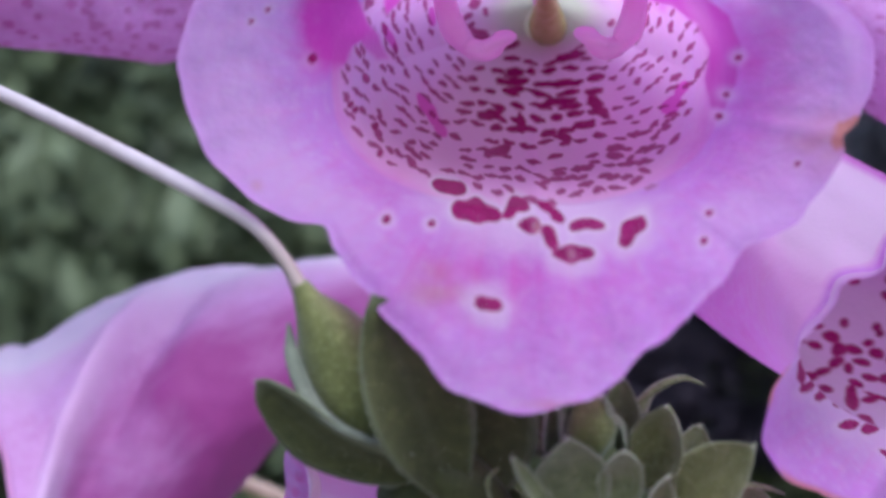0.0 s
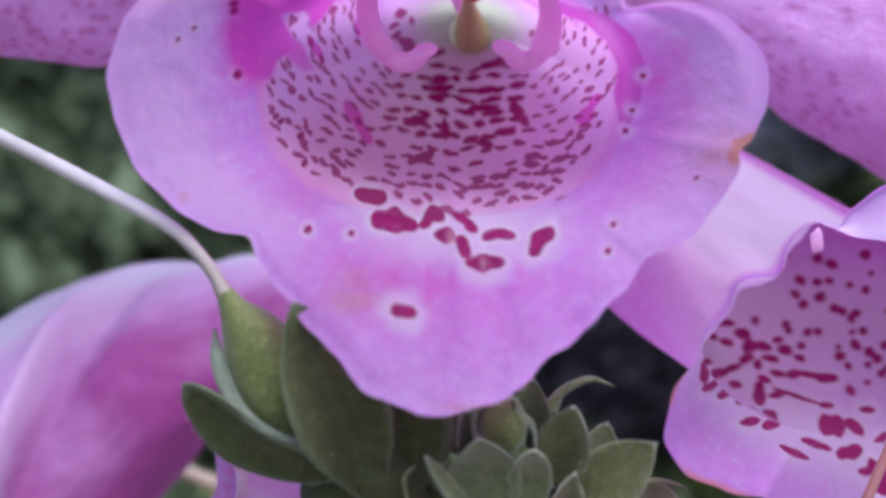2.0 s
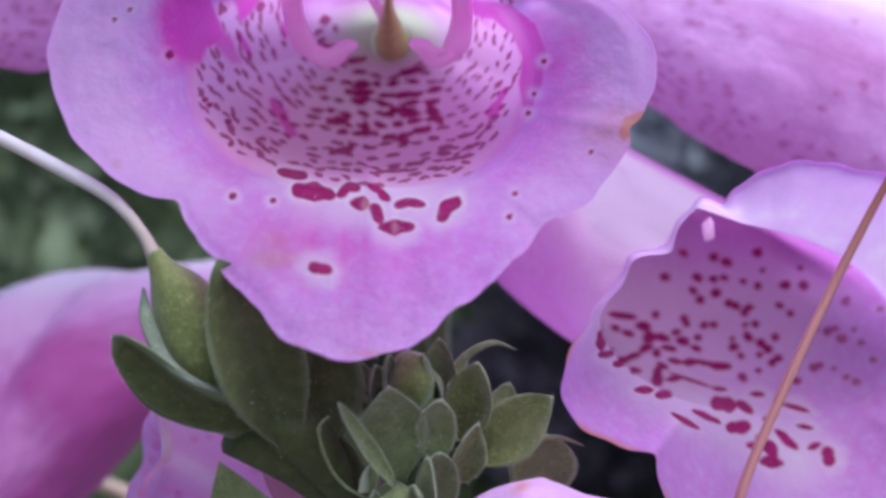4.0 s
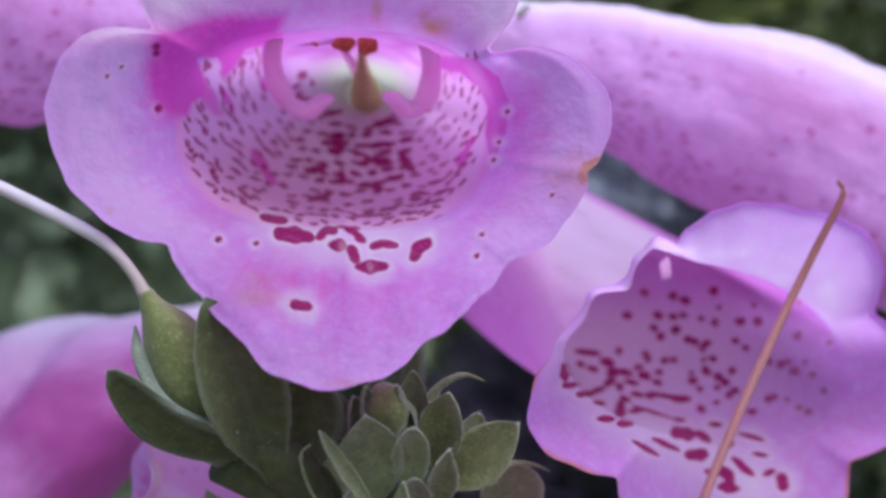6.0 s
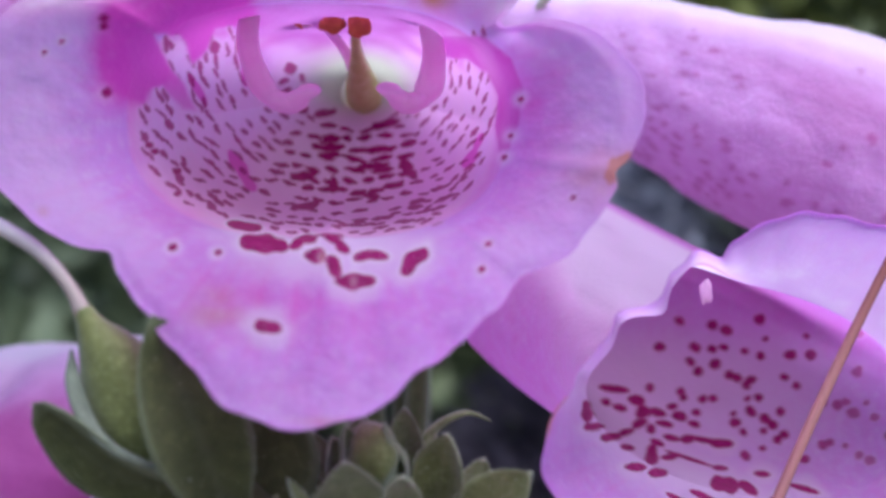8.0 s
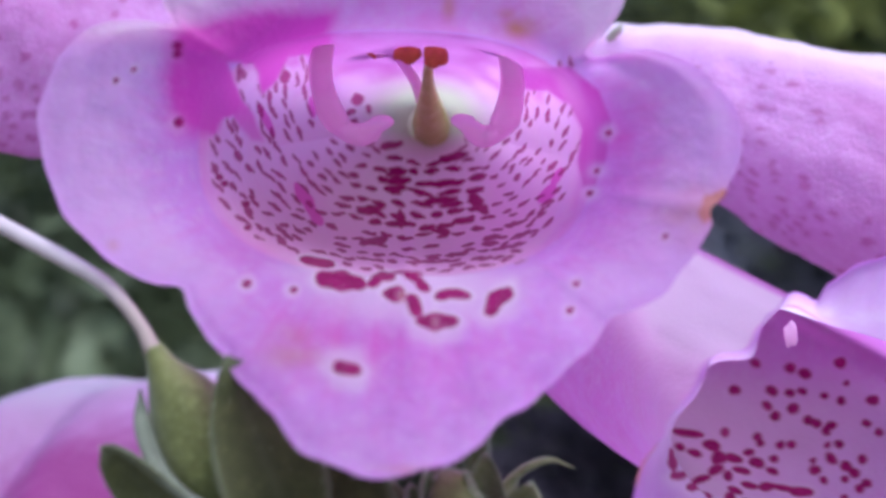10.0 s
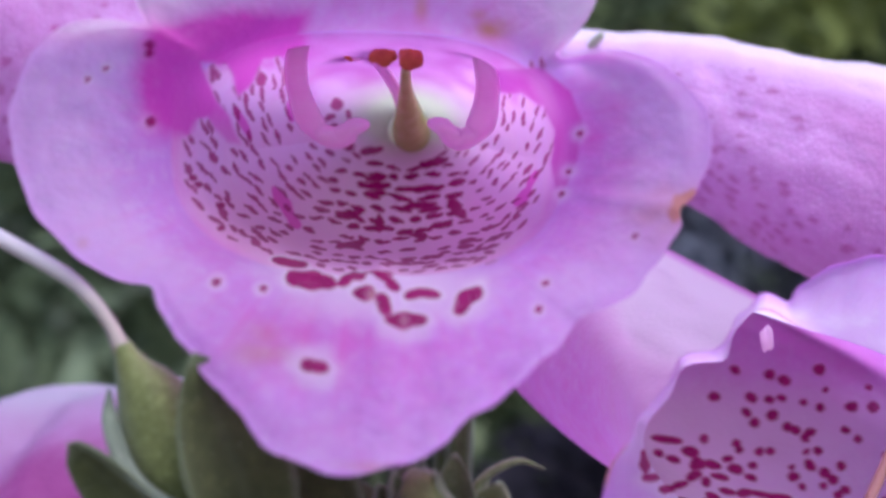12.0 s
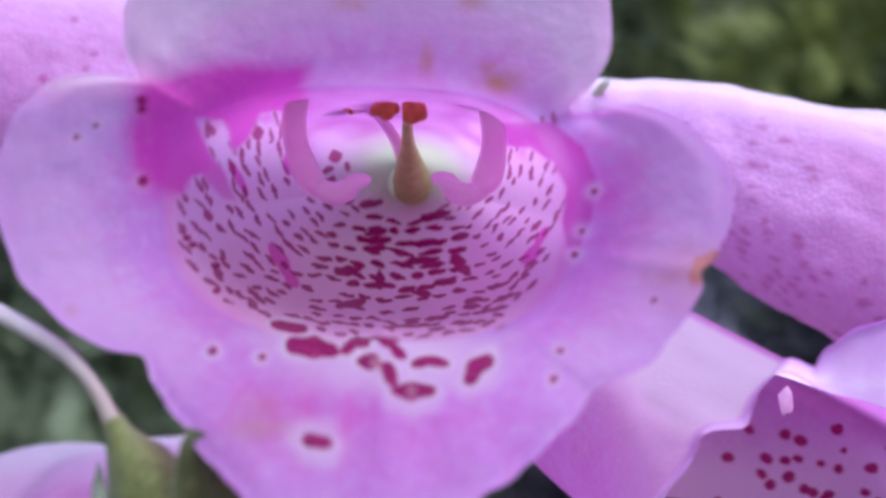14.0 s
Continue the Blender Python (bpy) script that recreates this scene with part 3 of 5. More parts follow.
    # the darkest blotches of the floor, and the marks by the stamens
    for one in ((-5.9, 6.15, 0.55, 0.20, 0.2), (-5.8, 5.72, 0.62, 0.19, 0.05), (-5.9, 5.35, 0.5, 0.18, 0.1), (-3.4, 5.65, 1.05, 0.19, 0.1), (-3.7, 4.75, 0.9, 0.17, 0.1), (-1.9, 4.8, 0.4, 0.26, -0.7), (-1.6, 4.3, 0.45, 0.24, -0.5), (-7.2, 4.15, 0.7, 0.22, 0.15), (-5.6, 3.75, 0.22, 0.45, 0.2), (-6.9, 2.5, 0.72, 0.22, 0.25), (-2.5, 3.7, 0.6, 0.18, 0.25), (-1.1, 2.75, 0.42, 0.15, 0.2), (-1.2, 2.4, 0.4, 0.13, 0.1), (-3.6, 3.1, 0.5, 0.16, -0.2),
                (-7.6, 8.0, 0.62, 0.34, -0.7), (-6.2, 7.55, 0.6, 0.2, 0.2), (-3.0, 7.0, 0.8, 0.22, 0.25), (-7.95, 9.75, 0.34, 0.26, 0.4), (-8.3, 9.1, 0.25, 0.16, 0.5), (-7.4, 9.3, 0.16, 0.2, 0.3), (-8.15, 8.6, 0.25, 0.15, 0.5), (-1.1, 8.7, 0.2, 0.12, 0.9), (-11.5, 10.4, 0.34, 0.24, 1.2)):
        small.append(one)

    def pigment(x, z, q, e, ang, n1, n2):
        inner = smooth(0.0, 0.02, q)
        cover, ring = spot_field(x, z, spots)
        p = np.c_[x, z, 0 * x]
        wx, wz = x + 0.09 * wobble(p, 2.3, 21.0) + 0.05 * wobble(p, 6.0, 3.0), z + 0.10 * wobble(p, 2.3, 31.0) + 0.04 * wobble(p, 6.0, 8.0)
        cover2, ring2 = spot_field(wx, wz, small, 0.5)
        mouth = throat_edge(x, z)
        inside = smooth(1.06, 0.99, mouth)
        beside = smooth(2.2, 4.6, np.hypot(x + 4.6, 1.2 * (z - 4.9)))
        petal_patch = area(x + 0.10 * n2, z + 0.12 * n1, [(-16.4, 12.4), (-13.0, 13.2), (-9.0, 13.2), (-9.4, 11.7), (-11.3, 11.2), (-12.0, 10.0), (-12.6, 9.4), (-12.9, 10.7), (-14.1, 10.6), (-13.7, 9.4), (-13.0, 8.4), (-12.5, 7.2), (-13.1, 7.2), (-14.0, 8.3), (-14.4, 8.1), (-14.7, 7.2), (-16.2, 7.5), (-16.7, 9.5)])
        bow = smooth(0.10, -0.12, area(x + 0.10 * n2, z, [(0.0, 11.0), (2.4, 10.65), (3.8, 9.6), (4.4, 8.1), (4.2, 6.4), (3.7, 5.0), (3.1, 5.0), (2.9, 6.4), (3.05, 7.8), (2.5, 9.0), (1.4, 9.8), (-0.2, 10.2)]))
        clear = smooth(-0.10, 0.12, petal_patch)
        cover2, ring2 = cover2 * (1 - 0.13 * beside) * clear * (1 - bow), ring2 * clear * (1 - bow)
        cover2, ring2 = cover2 * inside, ring2 * smooth(1.10, 0.99, mouth)
        floor = smooth(1.55, 1.15, np.abs(np.arctan2(x - ox, oz - z)) / 1.35 + 0.3 * n2 + 0.12 * n1) * smooth(1.09, 0.94, mouth + 0.05 * n2)
        # magenta: a patch in one upper corner, a narrow bow in the other, thin washes between
        soft = 0.7 * smooth(-14.2, -15.8, x + 0.3 * n2) + 0.5 * smooth(11.6, 12.3, z)
        magenta = (0.95 - 0.25 * smooth(9.0, 7.2, z)) * smooth(1.0, 0.0, (petal_patch + 0.15 + soft) / (0.35 + 2 * soft)) + 0.45 * smooth(1.6, 0.0, petal_patch) * smooth(-13.5, -15.0, x + 0.5 * n2) * smooth(12.6, 11.4, z)
        # The roof washes are also painted to dim light coming through.
        magenta = magenta + (0.50 + 0.4 * n2) * dome(x, z, 5.2, 7.4, 1.9, 3.0) + (0.10 + 0.35 * np.clip(n2, 0, 1)) * smooth(0.45, 0.05, e) * (e > 0) * smooth(10.6, 11.8, z) + 0.20 * dome(x, z, 4.6, 2.6, 2.4, 1.8) + inner * (0.16 + 0.4 * n2) * dome(x, z, 0.6, 10.6, 2.4, 1.1) + inner * (0.40 + 0.6 * np.clip(n2, 0, 1)) * dome(x, z, -5.0, 11.6, 7.0, 1.5) + 0.22 * inner * (1 - floor) * smooth(0.75, 0.5, q) * smooth(3.0, 5.5, np.abs(x + 4.6)) + 0.20 * dome(x, z, -13.0, 1.6, 1.6, 1.6)
        streaks, _ = spot_field(x, z, [(-10.4, 4.5, 1.0, 0.30, -1.0), (-9.8, 3.6, 0.5, 0.25, -1.0), (1.55, 4.9, 0.6, 0.3, 0.8), (2.0, 5.7, 0.5, 0.2, 1.1), (-12.4, 8.3, 0.8, 0.2, -1.1), (-10.2, 9.2, 0.5, 0.2, -1.5)])
        magenta = np.maximum(np.clip(magenta, 0, 1) * (1 - 0.85 * smooth(0.1, 0.5, ring2)), np.maximum(0.95 * streaks, (0.88 + 0.25 * n2) * bow * (1 - 0.7 * ring)))
        magenta = np.maximum(magenta, (0.26 * dome(x, z, -8.6, -2.3, 2.8, 1.5) + 0.16 * dome(x, z, -4.0, -3.4, 4.5, 1.6) + 0.10 * dome(x, z, -6.0, -3.5, 8.0, 4.5)) * (1 + 0.8 * n2) * smooth(0.0, 0.1, e))
        # Pale floor ground, its middle lightened in paint for want of light.
        pale = np.maximum(ring, np.maximum(inside * (0.68 + 0.28 * dome(x, z, -5.0, 5.5, 5.0, 3.5)) * (1 - 0.45 * smooth(-2.0, 2.5, x)) * (1 - 0.25 * smooth(-9.0, -13.5, x)) * floor * (1 - 0.2 * smooth(7.5, 10.5, z)) * (1 - 0.25 * dome(x, z, -4.3, 9.6, 4.0, 2.4)), 0.74 * ring2))
        pale = np.maximum(pale, 0.80 * smooth(1.6, 0.5, np.hypot((x + 4.6) / 4.6, (z + 0.2) / 1.5)))
        pale = np.maximum(pale, 0.45 * np.exp(-(((z + 0.05 - 0.02 * (x + 5.5) ** 2) / 0.5) ** 2)) * smooth(7.5, 5.0, np.abs(x + 5.2)))
        pale = np.maximum(pale, 0.16 * smooth(0.55, 0.95, e) * smooth(-4, -8, z))
        pale = np.maximum(pale, 0.88 * smooth(0.1, 0.6, e) * smooth(10.5, 12.0, z))
        pale = np.maximum(pale, 0.12 * dome(x, z, -4.4, 11.9, 5.0, 1.6))
        pale = np.maximum(pale, 0.40 * smooth(0.1, 0.6, e) * smooth(0.55, 0.9, np.abs(np.cos(ang))))
        pale = pale * (1 - 0.9 * np.clip(magenta, 0, 1))
        rust = 0.8 * spot_field(x, z, [(9.3, 4.1, 0.95, 0.55, 0.75)])[0]
        brown = 0.8 * dome(x, z, -5.45, -0.45, 0.2, 0.28) + 0.6 * dome(x, z, -3.8, -1.7, 0.15, 0.3)
        cover = cover * (1 - 0.75 * np.clip(brown, 0, 1))
        rust = np.maximum(rust, np.clip(brown, 0, 1))
        for rx, rz, a, b, k in ((-10.5, -3.2, 1.5, 1.1, 0.42), (8.5, 3.8, 1.9, 1.4, 0.5), (0.0, 12.6, 0.9, 0.45, 1.0), (-0.7, 13.2, 0.5, 0.3, 0.5), (-3.5, 13.7, 0.35, 0.6, 0.7), (-1.4, 16.3, 0.6, 0.4, 0.8), (-7.1, 16.1, 0.7, 0.35, 0.6), (-19.2, 1.6, 0.3, 0.3, 0.5), (-5.0, -8.6, 1.6, 0.25, 0.5)):
            rust = np.maximum(rust, k * dome(x, z, rx, rz, a, b) * (0.5 + 1.1 * np.abs(n2)) * (e > 0))
        # Shade painted on the throat's roof and the bow, against light shining through.
        return {"spot": np.maximum(cover, cover2), "pale": np.clip(pale, 0, 1), "magenta": np.clip(magenta, 0, 1), "rust": np.clip(rust, 0, 1), "green": np.clip(1.5 * smooth(0.30, 0.7, q) * dome(x, z, -4.4, 9.1, 2.5, 1.5), 0, 0.85), "throat_shade": np.clip((0.60 + 0.25 * n2) * inner * dome(x, z, -4.0, 11.9, 7.5, 1.9) + 0.30 * bow, 0, 1), "tube": np.maximum(inner * smooth(12.4, 10.6, z) * smooth(1.16, 0.98, mouth), 0.7 * smooth(10.5, 12.0, z) * (e > 0))}

    flower = thing("foxglove_flower", (-4, 134, 14), "open pink foxglove flower with a maroon-spotted throat and a rust mark", "flower", "flowers on the spike")
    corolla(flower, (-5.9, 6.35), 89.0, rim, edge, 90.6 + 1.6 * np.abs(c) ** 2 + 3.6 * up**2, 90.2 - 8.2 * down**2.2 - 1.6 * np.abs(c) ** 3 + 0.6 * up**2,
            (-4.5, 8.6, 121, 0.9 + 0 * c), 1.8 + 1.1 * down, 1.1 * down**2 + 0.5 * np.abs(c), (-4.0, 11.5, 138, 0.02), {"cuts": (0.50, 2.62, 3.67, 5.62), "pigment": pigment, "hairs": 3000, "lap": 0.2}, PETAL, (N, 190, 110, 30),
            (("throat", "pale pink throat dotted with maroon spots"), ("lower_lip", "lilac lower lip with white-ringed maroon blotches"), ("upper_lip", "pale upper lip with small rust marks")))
    for way in ([(-8.65, 115, 10.7), (-8.2, 109, 10.2), (-7.85, 104.6, 9.75), (-9.0, 104.5, 8.95), (-10.4, 104.5, 9.6), (-11.05, 102.5, 11.3), (-10.85, 99.6, 12.4), (-10.4, 98.4, 13.6), (-9.9, 98.6, 15.2)],
                [(-3.45, 115, 10.9), (-3.25, 109, 10.35), (-3.1, 104.6, 9.9), (-1.95, 104.5, 9.0), (-0.8, 104.5, 9.7), (-0.35, 102.5, 11.3), (-0.45, 99.6, 12.3), (-0.9, 98.4, 13.5), (-1.4, 98.6, 15.2)]):
        stamen = part("filament", rod(way, [0.1, 0.3, 0.75, 1.15, 0.98, 0.70, 0.62, 0.56, 0.4], 60, 14, 0.55), FILAMENT, flower, "pale pink curved filament")
    part("filament", rod([(-6.2, 117, 12.6), (-6.35, 114, 13.3), (-6.75, 110, 13.75), (-7.2, 106, 14.1), (-7.2, 103, 14.6), (-6.9, 101, 15.2)], [0.35, 0.4, 0.36, 0.36, 0.4, 0.35], 30, 12, 0.6), FILAMENT, flower, "pale filament under the roof of the throat")
    part("anther", blob((-8.5, 104.9, 14.4), (1.0, 0.8, 0.75), Euler((0, 0.7, 0)).to_matrix(), 0.2, seed=7.0), FILAMENT, flower, "pale unripe anther with a dark seam")
    part("pistil", rod([(-5.7, 122, 11.4), (-5.7, 119.5, 11.7), (-5.65, 116.5, 12.3), (-5.55, 112, 13.0), (-5.3, 107, 13.4), (-4.75, 101.6, 13.3)], [1.3, 1.25, 0.88, 0.44, 0.30, 0.24], 40, 16), PISTIL, flower, "olive-yellow tapered pistil")
    part("anther", blob((-4.65, 101.0, 13.05), (0.72, 0.7, 0.72), None, 0.25, seed=1.0), ANTHER, stamen, "rust-red round anther")
    part("anther", blob((-6.25, 101.5, 13.2), (0.75, 0.6, 0.52), None, 0.3, seed=4.0), ANTHER, stamen, "rust-red round anther")
    # Dark seam of the pale anther, added as a thin rod.
    part("anther", rod([(-9.4, 104.2, 14.55), (-8.9, 103.9, 13.9), (-8.2, 103.8, 13.35)], [0.08, 0.15, 0.10], 12, 8), ANTHER, flower, "dark seam of the pale anther")
    return flower


def turned_flower():
    """The neighbour, turned to the side: its tube shows at one side of the mouth."""
    N = 460
    th = np.linspace(0, 2 * np.pi, N, endpoint=False)
    c, s = np.cos(th), np.sin(th)
    down, up = np.maximum(-s, 0), np.maximum(s, 0)
    dent = 1.0 * np.exp(-(((th - 1.95) / 0.16) ** 2)) - 1.9 * np.exp(-(((th - 2.42) / 0.17) ** 2)) - 1.5 * np.exp(-(((th - 2.80) / 0.22) ** 2))
    rim = soften(reach(th, -0.3, 0.4, 9.6, 5.9, 2.2, -0.22), 21) + dent
    lip = reach(th, 2.0, -8.2, 7.7, 8.0, 1.9)
    left = reach(th, -6.6, -3.4, 5.2, 4.4, 2.2, -0.2)
    right = reach(th, 8.6, -1.6, 5.2, 5.2, 2.1)
    top = reach(th, 4.9, 5.9, 7.0, 4.4, 2.3, -0.12)
    edge = soften(np.maximum.reduce([lip, left, right, top, rim + 0.5]), 9)
    edge = edge + 0.12 * np.sin(11 * th) + 0.07 * np.sin(29 * th + 1)
    spots = [
        (10.05, -7.40, 0.94, 0.23, -0.10),
        (8.54, -8.88, 0.26, 0.64, 0.14),
        (8.99, -9.67, 0.57, 0.23, 0.09),
        (9.97, -10.20, 0.57, 0.26, 0.17),
        (12.24, -11.22, 0.42, 0.53, 0.00),
        (15.34, -10.31, 1.13, 0.17, -0.17),
        (14.39, -11.37, 1.51, 0.11, -0.31),
        (16.47, -12.81, 0.83, 0.53, -0.26),
        (17.79, -13.00, 0.68, 0.28, -0.61),
        (17.42, -14.24, 0.76, 0.49, 0.09),
        (15.34, -13.56, 1.02, 0.21, -0.42),
        (14.02, -13.83, 1.06, 0.19, -0.52),
        (19.23, -15.45, 0.94, 0.45, -0.73),
        (20.44, -15.00, 0.98, 0.28, -0.70),
        (23.08, -16.02, 0.60, 0.47, -1.05),
        (21.00, -13.00, 0.94, 0.17, -0.28),
        (19.49, -16.36, 0.76, 0.42, -0.17),
    ]
    spots = [(x, z, a, b * 0.97, t) for x, z, a, b, t in spots]
    rnd = random.Random(8)
    spots += [(x, z, a, b, rnd.uniform(-0.4, 0.4)) for x, z, a, b in ((11.37, -8.08, 0.53, 0.30), (11.79, -8.69, 0.42, 0.38), (12.62, -8.73, 0.49, 0.25), (13.45, -8.39, 0.34, 0.19), (13.83, -8.92, 0.42, 0.30), (13.00, -9.41, 0.53, 0.19), (11.56, -9.41, 0.49, 0.25), (12.20, -9.71, 0.28, 0.26), (14.36, -10.24, 0.42, 0.25), (16.28, -10.50, 0.64, 0.28), (11.37, -11.90, 0.64, 0.23), (12.62, -12.20, 0.57, 0.25), (10.4, -8.5, 0.45, 0.2), (10.8, -9.9, 0.5, 0.2), (9.6, -8.2, 0.3, 0.2), (13.4, -10.2, 0.5, 0.18), (12.6, -10.5, 0.42, 0.18), (10.9, -10.8, 0.4, 0.18), (18.6, -12.2, 0.5, 0.17), (19.4, -13.6, 0.55, 0.2), (16.2, -11.9, 0.45, 0.15), (18.3, -15.4, 0.4, 0.24), (21.6, -14.2, 0.55, 0.16), (22.2, -15.4, 0.45, 0.2), (14.7, -9.4, 0.35, 0.2), (13.3, -11.3, 0.5, 0.17))]
    dots = []
    for u, v in ((13.8, -3.4), (15.7, -3.6), (16.5, -3.9), (16.4, -4.9), (15.7, -5.0), (14.7, -4.9), (14.5, -5.8), (14.9, -6.3), (15.9, -5.9), (16.7, -6.5), (17.2, -6.7), (18.4, -3.3), (18.5, -5.4), (17.7, -7.1), (18.0, -6.8), (18.4, -7.8), (18.0, -8.6), (18.8, -9.0), (19.2, -9.4), (19.7, -8.6), (19.9, -9.9), (19.5, -10.2), (19.9, -6.6), (20.2, -5.3), (21.4, -5.3), (20.6, -7.1), (17.1, -9.3), (22.1, -8.0), (22.9, -8.2), (23.8, -8.6), (24.0, -6.3), (25.8, -9.9), (24.7, -11.3), (26.5, -11.3), (21.0, -11.3), (22.1, -10.5), (17.7, -11.2), (14.8, -8.7), (12.1, -7.3), (13.9, -7.5), (12.7, -4.9)):
        r = rnd.uniform(0.20, 0.30)
        dots.append((u, v, r * rnd.uniform(1, 1.4), r, rnd.uniform(-1.0, 0.4)))
    for _ in range(26):
        r = rnd.uniform(0.13, 0.22)
        dots.append((rnd.uniform(14, 27), rnd.uniform(-14, -4), r * 1.2, r, rnd.uniform(-1, 1)))

    def pigment(x, z, q, e, ang, n1, n2):
        inner = smooth(0.0, 0.03, q)
        far = smooth(-2.4, 1.5, np.cos(ang) * 3 - 0.6) * inner       # the wall that shows its inner side
        deep = smooth(0.0, 0.55, q)
        cover, ring = spot_field(x, z, spots)
        cover2, ring2 = spot_field(x, z, dots, 0.5)
        fade = 1 - 0.35 * smooth(19.5, 25.0, x)
        cover2, ring2 = cover2 * far * fade, ring2 * far
        seen = np.where(q < 0.008, 1.0, smooth(-0.45, -0.15, np.cos(ang + 0.5)))
        out = inner * (1 - seen)
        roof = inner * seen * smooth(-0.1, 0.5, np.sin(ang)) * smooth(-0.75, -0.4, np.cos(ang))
        # Shade painted on the throat's roof, in its depth and low on the tube.
        throat_shade = 0.35 * roof * smooth(0.9, 0.1, q) + 0.05 * deep * seen * smooth(-9.5, -5.0, z - 0.10 * (x - 18)) + 0.30 * deep * seen * dome(x, z, 16.0, -7.8, 1.3, 0.7)
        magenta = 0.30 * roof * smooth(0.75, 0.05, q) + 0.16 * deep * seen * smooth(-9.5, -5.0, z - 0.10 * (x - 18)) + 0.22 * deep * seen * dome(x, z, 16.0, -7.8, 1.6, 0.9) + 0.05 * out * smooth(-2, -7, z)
        pale = np.maximum(0.80 * ring * seen, 0.45 * ring2)
        pale = np.maximum(pale, 0.80 * seen * (1 - roof) * stroke(x, z, [(8.6, -7.6), (12.0, -10.8), (16.0, -13.2), (21.0, -16.0)], 2.2))
        pale = np.maximum(pale, 0.68 * deep * seen * (1 - roof) * smooth(-2.0, -6.5, z))
        pale = np.maximum(pale, (0.74 + 0.2 * n2) * (e > 0) * smooth(1.5, 0.1, e) * smooth(0.0, 0.4, np.sin(ang)))
        # Light from above painted pale on the tube's outer wall, fading lower left.
        pale = np.maximum(pale, out * (0.70 * smooth(5.0, 9.5, x + 0.3 * (z + 5)) + 0.28 * smooth(-5.5, -1.0, z + 0.35 * (x - 9))))
        rust = 0.7 * smooth(0.90, 0.99, e) * smooth(0.0, 0.4, n1 + 0.25) * (z < -8)
        return {"spot": np.maximum(cover * seen, cover2), "pale": np.clip(pale, 0, 1), "magenta": np.clip(magenta * (1 - ring * 0.8), 0, 1), "rust": np.clip(rust, 0, 1), "green": 0 * x, "tube": np.maximum(out * 0.45, 0.35 * deep * seen), "throat_shade": np.clip(throat_shade * (1 - 0.6 * ring2), 0, 1)}

    flower = thing("foxglove_flower", (-1, 134, 8), "pink foxglove flower with a spotted throat, turned to the side", "flower", "flowers on the spike")
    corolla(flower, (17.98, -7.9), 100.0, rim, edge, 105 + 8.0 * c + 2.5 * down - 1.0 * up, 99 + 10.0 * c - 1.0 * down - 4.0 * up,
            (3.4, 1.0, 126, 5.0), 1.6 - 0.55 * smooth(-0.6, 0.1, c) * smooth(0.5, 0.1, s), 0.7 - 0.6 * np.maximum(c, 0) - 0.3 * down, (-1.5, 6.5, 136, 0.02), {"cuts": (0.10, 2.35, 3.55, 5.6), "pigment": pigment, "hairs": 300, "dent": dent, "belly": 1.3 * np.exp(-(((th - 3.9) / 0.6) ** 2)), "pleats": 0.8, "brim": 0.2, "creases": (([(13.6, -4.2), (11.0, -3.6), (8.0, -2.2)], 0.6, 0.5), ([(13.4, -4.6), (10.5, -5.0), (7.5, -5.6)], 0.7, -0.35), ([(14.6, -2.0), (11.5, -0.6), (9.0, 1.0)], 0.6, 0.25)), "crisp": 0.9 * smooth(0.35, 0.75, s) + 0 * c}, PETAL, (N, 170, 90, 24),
            (("throat", "pink throat freckled with maroon spots"), ("lower_lip", "pale lower lip with maroon blotches")))
    part("anther", blob((16.4, 107.5, -2.0), (0.42, 0.4, 0.75), None, 0.3, seed=3.0), FILAMENT, flower, "pale anther at the throat's edge")
    return flower


